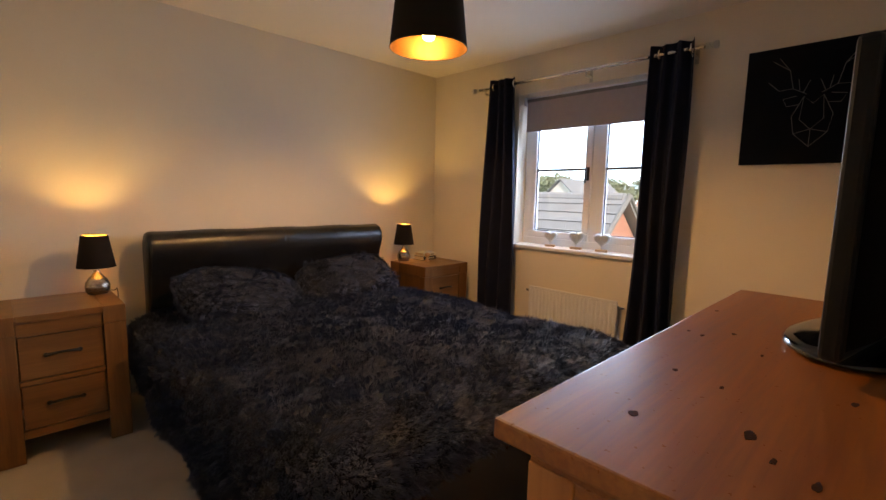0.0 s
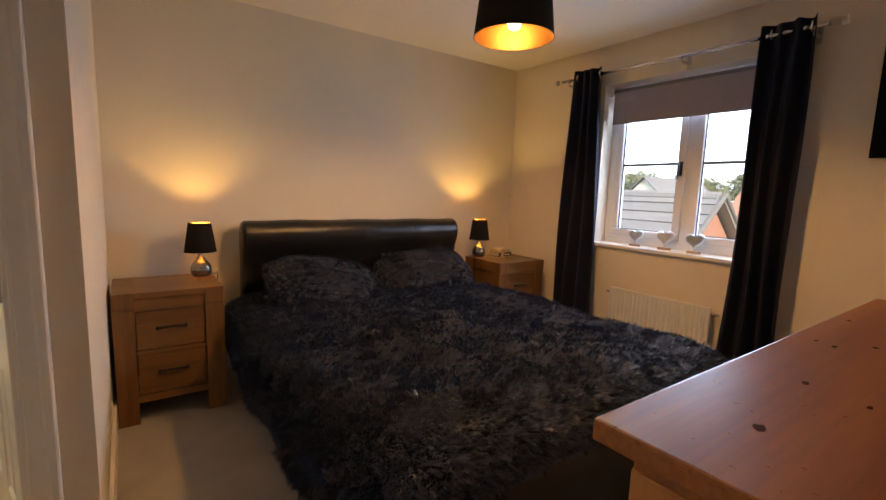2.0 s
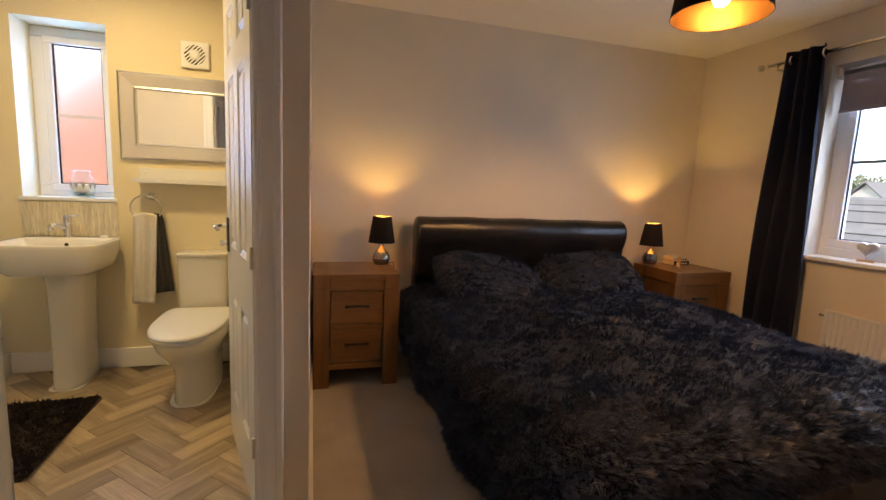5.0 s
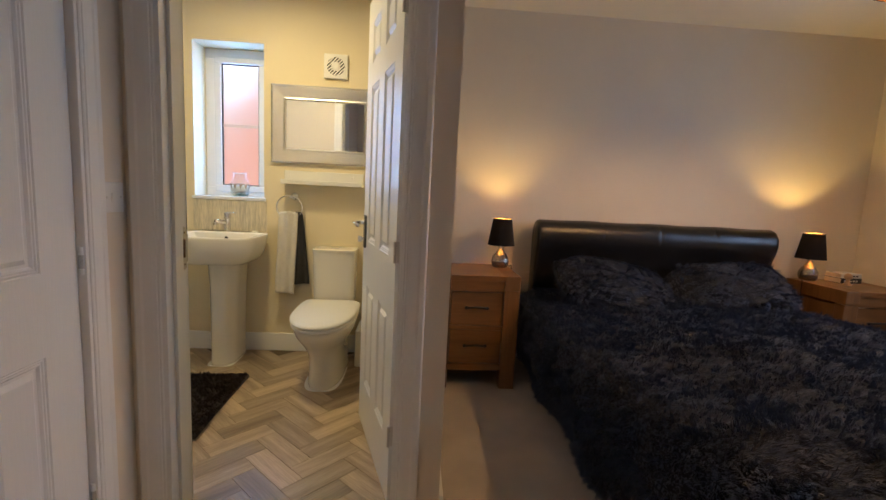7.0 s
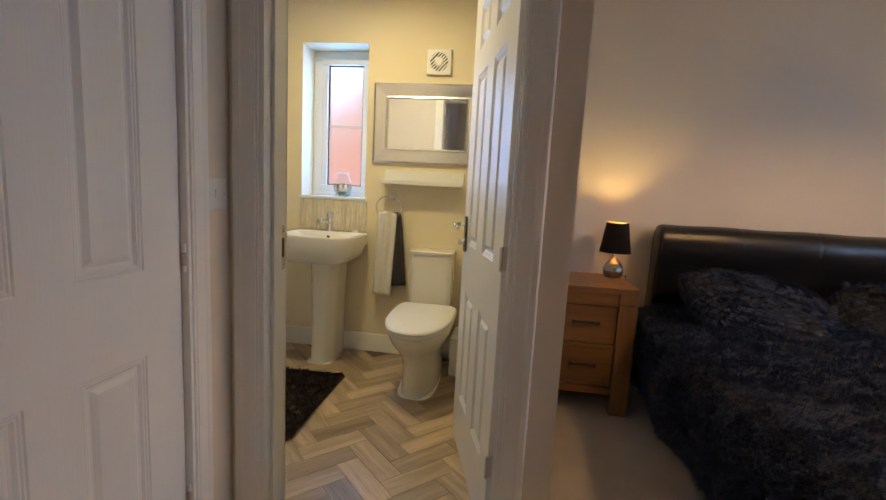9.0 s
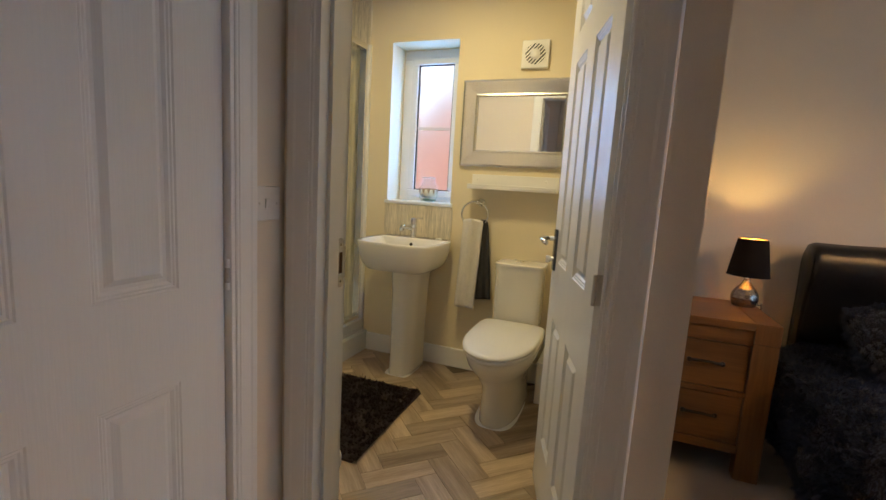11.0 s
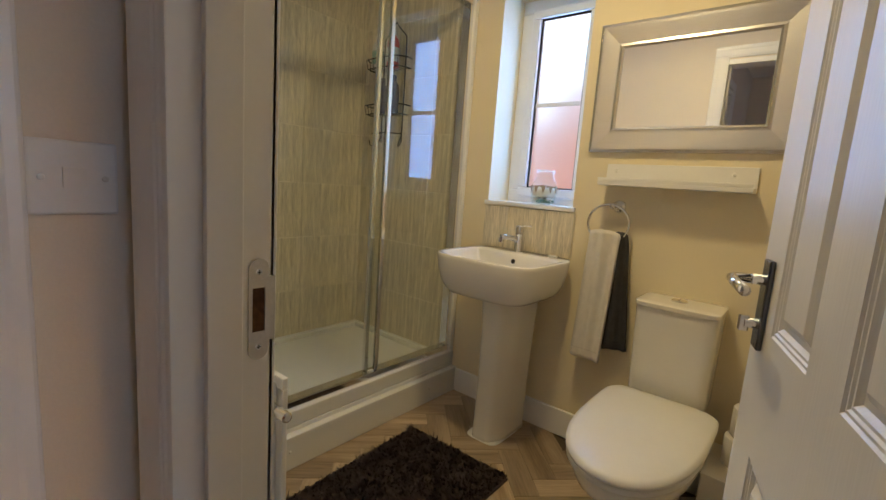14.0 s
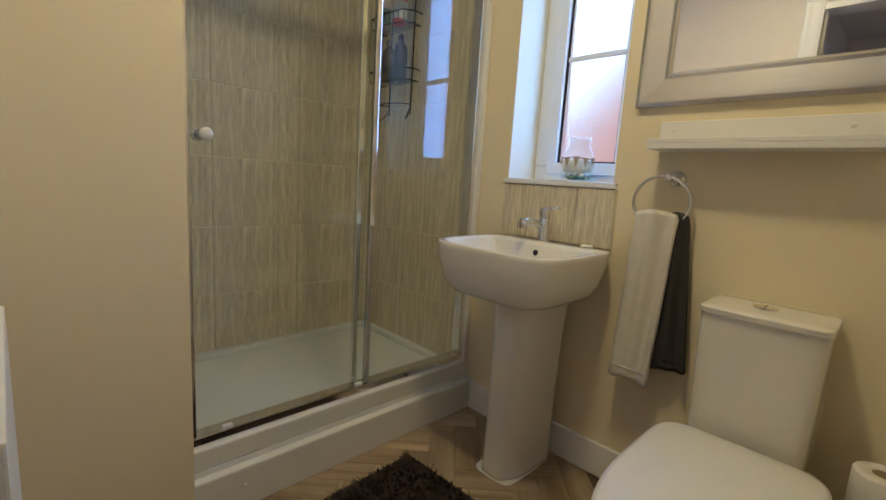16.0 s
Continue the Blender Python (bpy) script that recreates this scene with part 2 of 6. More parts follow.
M = {
    "wall": mat("cream_wall_paint", (0.79, 0.715, 0.595), 0.85, var=0.035, scale=3, fine=260, bump=0.12),
    "bath_wall": mat("bathroom_cream_paint", (0.79, 0.695, 0.485), 0.8, var=0.03, scale=3, fine=260, bump=0.12),
    "ceiling": mat("ceiling_paint", (0.83, 0.80, 0.75), 0.9, var=0.03, scale=2.5, fine=240, bump=0.1),
    "gloss": mat("white_gloss_paint", (0.86, 0.85, 0.82), 0.33, var=0.015, scale=5, fine=90, bump=0.04),
    "door": mat("white_grained_door_paint", (0.78, 0.77, 0.75), 0.34, var=0.02, scale=6, fine=55, bump=0.20, stretch=(4, 4, 0.2)),
    "carpet": mat("taupe_carpet", (0.45, 0.40, 0.335), 0.98, var=0.22, scale=5, fine=420, bump=1.0, sheen=0.3),
    "plank": wood("oak_effect_plank", (0.54, 0.415, 0.28), (0.25, 0.18, 0.112), 0, 0.33, grain=14, per_object=0.30),
    "joint": mat("dark_plank_joint", (0.10, 0.075, 0.05), 0.8),
    "oak": wood("oak_upright", (0.25, 0.122, 0.039), (0.135, 0.060, 0.019), 2, 0.36, coat=0.15),
    "oak_x": wood("oak_lengthwise", (0.25, 0.122, 0.039), (0.135, 0.060, 0.019), 0, 0.30, coat=0.2),
    "pine": wood("knotty_pine", (0.56, 0.195, 0.026), (0.27, 0.075, 0.009), 0, 0.42, coat=0.45, grain=8, worn=0.25, strips=8.3),
    "knot": mat("dark_pine_knot", (0.045, 0.015, 0.005), 0.75, var=0.5, scale=120, fine=400, bump=0.3, spec=0.15),
    "pine_z": wood("knotty_pine_upright", (0.56, 0.25, 0.07), (0.33, 0.115, 0.026), 2, 0.4, knots=0.06, coat=0.15, grain=5),
    "leather": mat("black_leather", (0.010, 0.0095, 0.010), 0.27, var=0.3, scale=7, fine=180, bump=0.5, spec=0.6),
    # skin darkened for shade under the hairs; hairs paled for light on tips
    "fur": mat("charcoal_fur_shaded_skin", (0.012, 0.0145, 0.026), 0.9, var=0.25, scale=40, fine=160, bump=0.4, sheen=0.05, spec=0.35),
    "fur_hair_lit": mat("charcoal_fur_lit_hairs", (0.066, 0.084, 0.145), 0.38, var=0.28, scale=70, fine=260, bump=0.0, spec=0.6),
    "curtain": mat("navy_black_curtain", (0.010, 0.0125, 0.031), 0.75, var=0.25, scale=12, fine=500, bump=0.5, sheen=0.04, spec=0.2),
    "chrome": mat("chrome", (0.78, 0.78, 0.79), 0.10, 1.0, var=0.03, bump=0.0),
    "steel": mat("brushed_steel", (0.55, 0.52, 0.48), 0.30, 1.0, var=0.10, scale=30, fine=300, bump=0.15, stretch=(0.3, 6, 6)),
    "dark_metal": mat("dark_pewter", (0.05, 0.045, 0.04), 0.42, 0.8, var=0.2, fine=80),
    # chrome plate darkened: the dim bedroom it reflects is put into its colour
    "handle_chrome_dark": mat("chrome_dark_reflection", (0.15, 0.16, 0.19), 0.24, 1.0, var=0.05, bump=0.0),
    "upvc": mat("white_upvc", (0.80, 0.81, 0.82), 0.3, var=0.02, bump=0.03),
    "ceramic": mat("white_ceramic", (0.80, 0.77, 0.70), 0.08, var=0.015, scale=3, bump=0.0, coat=0.4),
    "acrylic": mat("white_acrylic", (0.78, 0.78, 0.75), 0.2, var=0.02, bump=0.0),
    "black_gloss": mat("black_gloss_plastic", (0.006, 0.006, 0.007), 0.07, var=0.2, bump=0.0, coat=0.5),
    "black": mat("matt_black", (0.010, 0.010, 0.011), 0.55, var=0.2, spec=0.25),
    "tv_back": mat("matt_black_tv_back", (0.007, 0.007, 0.008), 0.95, var=0.2, spec=0.05),
    "white_plastic": mat("white_plastic", (0.78, 0.77, 0.74), 0.35, var=0.02, bump=0.02),
    "blind": mat("grey_blind_cloth", (0.42, 0.375, 0.40), 0.9, var=0.06, scale=30, fine=600, bump=0.3),
    "tile": tile_mat("beige_streaked_tile"),
    "satin": mat("satin_steel", (0.62, 0.60, 0.56), 0.40, 0.3, var=0.06),
    "mirror_frame": mat("satin_champagne_steel", (0.70, 0.68, 0.64), 0.27, 0.95, var=0.06, scale=20, fine=300, bump=0.1, stretch=(0.3, 6, 6)),
    "grout": mat("pale_grout", (0.78, 0.71, 0.57), 0.9, var=0.05),
    "glass": glass_mat("clear_glass", (0.97, 0.98, 0.98)),
    "shower_glass": glass_mat("shower_glass", (0.965, 0.985, 0.97)),
    "jar_glass": glass_mat("thin_jar_glass", (0.94, 0.975, 0.965), 0.3),
    "frosted": stippled_glass("stippled_glass"),
    "mirror": mat("mirror_silver", (0.88, 0.88, 0.86), 0.015, 1.0, var=0.0, bump=0.0),
    "gold": mat("gold_shade_lining", (0.060, 0.027, 0.0055), 0.42, 0.9, var=0.1, scale=30, bump=0.1),
    "shade_black": shade_cloth("black_shade_cloth", (0.012, 0.010, 0.010), (0.02, 0.008, 0.003)),
    "shade_brown": shade_cloth("dark_brown_shade_cloth", (0.02, 0.014, 0.013), (0.022, 0.008, 0.004)),
    "bulb": glow("warm_bulb", (1.0, 0.62, 0.20), 60.0),
    "sky": glow("bright_overcast_sky", (0.66, 0.84, 1.0), 2.9),
    "ceiling_lamp": glow("ceiling_lamp_diffuser", (1.0, 0.80, 0.52), 6.0),
    "mosaic": mat("silver_mosaic_glass", (0.30, 0.29, 0.27), 0.12, 0.9, var=0.8, scale=130, fine=200, bump=0.6),
    "silver": mat("hammered_silver", (0.58, 0.59, 0.60), 0.28, 0.7, var=0.25, scale=150, bump=0.5),
    "pale_wood": wood("pale_wood", (0.62, 0.42, 0.24), (0.42, 0.26, 0.13), 0, 0.5),
    "towel_white": mat("white_towelling", (0.74, 0.70, 0.63), 0.95, var=0.07, scale=40, fine=420, bump=1.0),
    "towel_grey": mat("dark_grey_towelling", (0.045, 0.042, 0.042), 0.95, var=0.25, scale=40, fine=420, bump=1.0),
    "rug": mat("dark_brown_shag", (0.085, 0.060, 0.052), 0.85, var=0.5, scale=14, fine=70, bump=0.5),
    "paper": mat("white_tissue", (0.80, 0.77, 0.72), 0.9, var=0.04, bump=0.3),
    "card": mat("brown_card", (0.33, 0.24, 0.15), 0.9),
    "brick": mat("red_brick_wall", (0.48, 0.235, 0.17), 0.9, var=0.2, scale=6, fine=40, bump=0.4),
    "bare_wood": mat("bare_brown_mortice", (0.10, 0.045, 0.018), 0.9, var=0.4, scale=90),
    "slate": mat("grey_roof_tile", (0.30, 0.31, 0.325), 0.6, var=0.18, scale=5, fine=50, bump=0.3, per_object=0.08),
    "slate_far": mat("blue_grey_far_roof", (0.24, 0.25, 0.27), 0.8, var=0.1),
    "render": mat("white_render", (0.75, 0.73, 0.70), 0.9, var=0.05),
    # leaves paled: the haze of distance is put into their colour
    "leaf": mat("hazed_tree_foliage", (0.26, 0.29, 0.19), 0.9, var=0.4, scale=2, fine=9),
    "bark": mat("tree_bark", (0.11, 0.085, 0.06), 0.95, var=0.3),
    "grass": mat("grass_ground", (0.10, 0.12, 0.06), 0.95, var=0.3, scale=0.3, fine=4),
    "canvas": mat("black_canvas", (0.006, 0.007, 0.011), 0.9, var=0.2, fine=500, bump=0.4, spec=0.08),
    "deer_line": mat("grey_drawn_line", (0.13, 0.12, 0.115), 0.8),
    "red_bottle": mat("red_plastic", (0.55, 0.06, 0.04), 0.3),
    "purple_bottle": mat("dark_purple_plastic", (0.03, 0.022, 0.05), 0.3),
    "hessian": mat("beige_bunting_cloth", (0.40, 0.33, 0.24), 0.95, var=0.1, bump=0.5),
    "label": mat("printed_label", (0.62, 0.62, 0.56), 0.5),
    "green_print": mat("pale_green_print", (0.25, 0.42, 0.36), 0.5),
    "book_dark": mat("dark_book_cover", (0.03, 0.028, 0.03), 0.5),
    "book_pages": mat("book_page_edges", (0.58, 0.50, 0.38), 0.9, var=0.12, scale=4, fine=300, stretch=(1, 1, 30)),
    "lining": mat("gold_paper_lining", (0.45, 0.27, 0.10), 0.5, 0.3, var=0.05),
    "grey_strip": mat("grey_rubber_strip", (0.22, 0.22, 0.22), 0.6),
}


# ---- building helpers ----
def mesh_of(bm, name):
    me = bpy.data.meshes.new(name)
    bm.normal_update()
    bm.to_mesh(me)
    bm.free()
    return me


def part(name, bm, material, parent=None, label="", smooth=False):
    """One mesh object from a bmesh, under a thing or a part; at top level without a parent."""
    me = mesh_of(bm, name)
    me.materials.append(M[material])
    if smooth:
        for p in me.polygons:
            p.use_smooth = True
    ob = new(name, me)
    if parent is not None:
        ob.parent = parent
        ob.matrix_parent_inverse = parent.matrix_basis.inverted() if parent.parent is None else Matrix()
    return tagged(ob, label)


def empty(name, x, y, z, label, category, group=""):
    """The base of a thing; parts are then given in the thing's own axes by sub()."""
    ob = new(name)
    ob.empty_display_size = 0.05
    ob.matrix_basis = pose(x, y, z)
    return tagged(ob, label, category, group)


def sub(name, bm, material, parent, label="", smooth=False):
    """A part whose vertices are given in its parent's axes."""
    me = mesh_of(bm, name)
    me.materials.append(M[material])
    if smooth:
        for p in me.polygons:
            p.use_smooth = True
    ob = new(name, me)
    ob.parent = parent
    return tagged(ob, label)


def box(x0, y0, z0, x1, y1, z1, bevel=0.0, seg=2, bm=None):
    own = bmesh.new()
    bmesh.ops.create_cube(own, size=1.0)
    for v in own.verts:
        v.co = Vector(((x0 + x1) / 2 + v.co.x * abs(x1 - x0), (y0 + y1) / 2 + v.co.y * abs(y1 - y0), (z0 + z1) / 2 + v.co.z * abs(z1 - z0)))
    if bevel:
        bmesh.ops.bevel(own, geom=own.edges[:], offset=bevel, segments=seg, affect="EDGES", profile=0.6)
    return merge(bm, own)


def merge(bm, own):
    if bm is None:
        return own
    me = bpy.data.meshes.new("tmp")
    own.to_mesh(me)
    own.free()
    bm.from_mesh(me)
    bpy.data.meshes.remove(me)
    return bm


def lathe(profile, n=32, bm=None, m=None, cap=True):
    """A turned solid from (radius, height) pairs."""
    own = bmesh.new()
    rings = []
    for r, z in profile:
        rings.append([own.verts.new((r * math.cos(2 * math.pi * i / n), r * math.sin(2 * math.pi * i / n), z)) for i in range(n)])
    for a, b in zip(rings, rings[1:]):
        for i in range(n):
            own.faces.new((a[i], a[(i + 1) % n], b[(i + 1) % n], b[i]))
    if cap:
        own.faces.new(rings[0][::-1])
        own.faces.new(rings[-1])
    if m is not None:
        bmesh.ops.transform(own, matrix=m, verts=own.verts)
    bmesh.ops.recalc_face_normals(own, faces=own.faces)
    return merge(bm, own)


def tube(points, r, n=8, bm=None, closed=False):
    """A round bar along a line of points."""
    own = bmesh.new()
    pts = [Vector(p) for p in points]
    rings = []
    for i, p in enumerate(pts):
        a = pts[i - 1] if i or closed else pts[0]
        b = pts[(i + 1) % len(pts)] if i + 1 < len(pts) or closed else pts[-1]
        q = (b - a).normalized().to_track_quat("Z", "Y")
        rings.append([own.verts.new(p + q @ Vector((r * math.cos(2 * math.pi * k / n), r * math.sin(2 * math.pi * k / n), 0))) for k in range(n)])
    pairs = list(zip(rings, rings[1:])) + ([(rings[-1], rings[0])] if closed else [])
    for a, b in pairs:
        off = min(range(n), key=lambda o: (a[0].co - b[o].co).length)
        for k in range(n):
            own.faces.new((a[k], a[(k + 1) % n], b[(k + 1 + off) % n], b[(k + off) % n]))
    if not closed:
        own.faces.new(rings[0][::-1])
        own.faces.new(rings[-1])
    bmesh.ops.recalc_face_normals(own, faces=own.faces)
    return merge(bm, own)


def loft(sections, bm=None, cap=True):
    """A skin over closed outlines of equal length."""
    own = bmesh.new()
    rings = [[own.verts.new(p) for p in s] for s in sections]
    n = len(rings[0])
    for a, b in zip(rings, rings[1:]):
        for i in range(n):
            own.faces.new((a[i], a[(i + 1) % n], b[(i + 1) % n], b[i]))
    if cap:
        own.faces.new(rings[0][::-1])
        own.faces.new(rings[-1])
    bmesh.ops.recalc_face_normals(own, faces=own.faces)
    return merge(bm, own)


def extrude_outline(points, axis, a, b, bevel=0.0):
    """A solid from a flat outline: axis 'x', 'y' or 'z', from a to b along it."""
    def place(p, h):
        return {"x": (h, p[0], p[1]), "y": (p[0], h, p[1]), "z": (p[0], p[1], h)}[axis]
    own = loft([[place(p, a) for p in points], [place(p, b) for p in points]])
    if bevel:
        bmesh.ops.bevel(own, geom=own.edges[:], offset=bevel, segments=2, affect="EDGES")
    return own


def squircle(cx, cy, ax, ay, z, n=40, power=3.0, flat_back=None):
    """A rounded-box outline; flat_back cuts it straight at that y."""
    pts = []
    for i in range(n):
        t = 2 * math.pi * i / n
        c, s = math.cos(t), math.sin(t)
        x = cx + ax * math.copysign(abs(c) ** (2 / power), c)
        y = cy + ay * math.copysign(abs(s) ** (2 / power), s)
        if flat_back is not None:
            y = min(y, flat_back)
        pts.append((x, y, z))
    return pts


def wall(name, boxes, material, label):
    bm = bmesh.new()
    for b in boxes:
        box(*b, bm=bm)
    return tagged(part(name, bm, material), label, "wall", kind="structure")


def blades(roots, tips, width, side):
    """Many thin tapered tufts as one mesh: arrays of roots, tips and sideways directions."""
    k = len(roots)
    w = side * width[:, None]
    mid = roots * 0.45 + tips * 0.55 + np.array((0, 0, 0.12)) * np.linalg.norm(tips - roots, axis=1)[:, None]
    v = np.empty((k, 5, 3))
    v[:, 0], v[:, 1], v[:, 2], v[:, 3], v[:, 4] = roots - w, roots + w, mid + w * 0.75, mid - w * 0.75, tips
    idx = np.arange(k)[:, None] * 5
    quads = (idx + np.array((0, 1, 2, 3))).tolist()
    tris = (idx + np.array((3, 2, 4))).tolist()
    me = bpy.data.meshes.new("tufts")
    me.from_pydata(v.reshape(-1, 3).tolist(), [], quads + tris)
    return me

# ---- structure ----
XW, YW, ZC = 3.69, 3.775, 2.38      # window wall, head wall, ceiling
floor = tagged(part("floor", box(0.46, 2.09, -0.12, XW + 0.1, YW + 0.05, 0.0, bm=box(-0.52, 0.15, -0.12, XW + 0.1, 2.09, 0.0)), "carpet"),
               "taupe cut-pile bedroom carpet with worn tread marks", "carpet", kind="structure")
floor_bath = tagged(part("floor_bathroom", box(-2.1, 2.094, -0.12, 0.456, YW + 0.05, -0.004), "joint"),
                    "oak-effect herringbone plank floor in the shower room", "floor", kind="structure")
ceiling = tagged(part("ceiling", box(-2.3, 0.0, ZC, XW + 0.35, 4.05, ZC + 0.12), "ceiling"), "off-white matt painted ceiling", "ceiling", kind="structure")
wall("wall_north", [(0.415, YW, -0.1, XW + 0.3, 4.02, ZC)], "wall", "cream painted wall behind the bed")
wall("wall_bathroom_north", [(-2.3, YW, -0.1, -1.072, 4.025, ZC), (-0.62, YW, -0.1, 0.415, 4.025, ZC), (-1.072, YW, -0.1, -0.62, 4.025, 1.045), (-1.072, YW, 2.055, -0.62, 4.025, ZC)],
     "bath_wall", "pale cream painted shower room wall with a deep window opening")
wall("wall_east", [(XW, 0.0, -0.1, XW + 0.3, 1.525, ZC), (XW, 2.785, -0.1, XW + 0.3, YW, ZC), (XW, 1.525, -0.1, XW + 0.3, 2.785, 0.85), (XW, 1.525, 2.085, XW + 0.3, 2.785, ZC)],
     "wall", "cream painted wall with the bedroom window")
wall("wall_partition", [(0.420, 2.19, -0.1, 0.520, YW, ZC)], "wall", "thin cream partition between bedroom and shower room")
wall("wall_doorway", [(-2.15, 2.07, -0.1, -0.387, 2.19, ZC), (0.375, 2.07, -0.1, 0.520, 2.19, ZC), (-0.387, 2.07, 2.04, 0.375, 2.19, ZC)],
     "wall", "cream wall around the shower room doorway")
wall("wall_west", [(-0.60, 0.0, -0.1, -0.47, 1.17, ZC), (-0.60, 1.917, -0.1, -0.47, 2.07, ZC), (-0.60, 1.17, 2.04, -0.47, 1.917, ZC)],
     "wall", "cream wall with a white panelled door and light switch")
wall("wall_south", [(-0.60, 0.0, -0.1, XW + 0.3, 0.15, ZC)], "wall", "cream painted wall behind the chest of drawers")
wall("wall_shower_nib", [(-2.15, 2.19, -0.1, -1.15, 2.60, ZC)], "bath_wall", "pale cream stub wall beside the shower")
wall("wall_shower_back", [(-2.2, 2.60, -0.1, -2.0515, YW, ZC)], "grout", "grout bed of the tiled shower wall")
wall("wall_landing", [(-1.3, 0.9, -0.1, -1.2, 2.07, ZC)], "wall", "plain wall beyond the closed door")


def board(name, boxes, label, bevel=0.004):
    bm = bmesh.new()
    for b in boxes:
        box(*b, bevel=bevel, bm=bm)
    return tagged(part(name, bm, "gloss"), label, "skirting board", kind="structure")


SK = "white gloss painted skirting board"
board("baseboard_partition", [(0.520, 2.075, 0, 0.536, YW, 0.125)], SK)
board("baseboard_north", [(0.536, YW - 0.016, 0, XW, YW, 0.125)], SK)
board("baseboard_east", [(XW - 0.016, 0.166, 0, XW, YW - 0.016, 0.125)], SK)
board("baseboard_south", [(-0.47, 0.15, 0, XW, 0.166, 0.125)], SK)
board("baseboard_bathroom", [(-1.19, YW - 0.016, 0, 0.415, YW, 0.125), (0.399, 2.19, 0, 0.415, YW - 0.016, 0.125)], SK)
board("baseboard_west", [(-0.47, 0.166, 0, -0.454, 1.09, 0.125)], SK)


def architrave(name, runs, label):
    """Moulded door trim; each run is (lo, hi, z0, z1, wall face, wall axis, outward sign, side of the thin edge)."""
    prof = ((0.0, 0.0), (0.0, 0.008), (0.05, 0.0105), (0.12, 0.0105), (0.15, 0.013), (0.30, 0.0145), (0.62, 0.016), (0.72, 0.018), (0.92, 0.018), (0.98, 0.016), (1.0, 0.012), (1.0, 0.0))
    bm = bmesh.new()
    for lo, hi, z0, z1, face, axis, sign, inner in runs:
        ends = []
        upright = z1 - z0 > hi - lo
        for e in ((z0, z1) if upright else (lo, hi)):
            ring_ = []
            for f, d in prof:
                if upright:
                    h, z = (hi - (hi - lo) * f if inner > 0 else lo + (hi - lo) * f), e
                else:
                    h, z = e, z0 + (z1 - z0) * f
                ring_.append((h, face + sign * d, z) if axis == "y" else (face + sign * d, h, z))
            ends.append(ring_)
        loft(ends, bm)
    return tagged(part(name, bm, "gloss"), label, "door trim", kind="structure")


TR = "white gloss moulded door architrave"
architrave("trim_bathroom_door", [(-0.452, -0.372, 0, 2.05, 2.07, "y", -1, 1), (0.370, 0.442, 0, 2.05, 2.07, "y", -1, -1), (-0.452, 0.442, 2.05, 2.12, 2.07, "y", -1, 1)], TR)
architrave("trim_bathroom_door_inside", [(-0.437, -0.357, 0, 2.05, 2.19, "y", 1, 1), (-0.437, 0.40, 2.05, 2.12, 2.19, "y", 1, 1)], TR)
architrave("trim_west_door", [(1.897, 1.957, 0, 2.05, -0.47, "x", 1, -1), (1.105, 1.165, 0, 2.05, -0.47, "x", 1, 1), (1.105, 1.957, 2.05, 2.11, -0.47, "x", 1, 1)], TR)
lining = bmesh.new()
for b in ((-0.387, 2.062, 0, -0.357, 2.196, 2.04), (0.361, 2.062, 0, 0.375, 2.196, 2.04), (-0.357, 2.062, 2.01, 0.361, 2.196, 2.04),
          (-0.357, 2.10, 0, -0.345, 2.146, 2.01), (0.353, 2.10, 0, 0.361, 2.146, 2.01)):
    box(*b, bevel=0.002, bm=lining)
lining_ob = tagged(part("trim_bathroom_door_lining", lining, "gloss"), "white painted door lining with rounded stops", "door lining", kind="structure")
for z in (0.273, 0.948, 1.763):
    hp = part("hinge_leaf", box(0.3592, 2.150, z - 0.037, 0.3608, 2.190, z + 0.037, bevel=0.0006), "satin", lining_ob, "brushed steel hinge leaf")
    for k in (-0.024, 0.0, 0.024):
        part("screw", lathe([(0.0042, 0), (0.0034, 0.0012)], 12, m=Matrix.Translation((0.3592, 2.168, z + k)) @ Matrix.Rotation(radians(-90), 4, "Y")), "dark_metal", hp)
lining = bmesh.new()
for b in ((-0.61, 1.887, 0, -0.465, 1.917, 2.04), (-0.61, 1.17, 0, -0.465, 1.195, 2.04), (-0.61, 1.195, 2.01, -0.465, 1.887, 2.04), (-0.56, 1.195, 0, -0.53, 1.215, 2.01)):
    box(*b, bevel=0.002, bm=lining)
tagged(part("trim_west_door_lining", lining, "gloss"), "white painted door lining", "door lining", kind="structure")
tagged(part("trim_threshold", box(-0.357, 2.083, 0.0, 0.361, 2.115, 0.007, bevel=0.002), "steel"), "thin metal threshold strip between carpet and planks", "threshold", kind="structure")


# ---- panelled doors ----
def frustum(bm, x0, z0, x1, z1, y0, y1, inset):
    a = [(x0, y0, z0), (x1, y0, z0), (x1, y0, z1), (x0, y0, z1)]
    b = [(x0 + inset, y1, z0 + inset), (x1 - inset, y1, z0 + inset), (x1 - inset, y1, z1 - inset), (x0 + inset, y1, z1 - inset)]
    return loft([a, b], bm)


MOULD = ((0.0, 0.03), (0.003, 0.30), (0.007, 0.24), (0.010, 0.46), (0.014, 0.44), (0.020, 0.95))


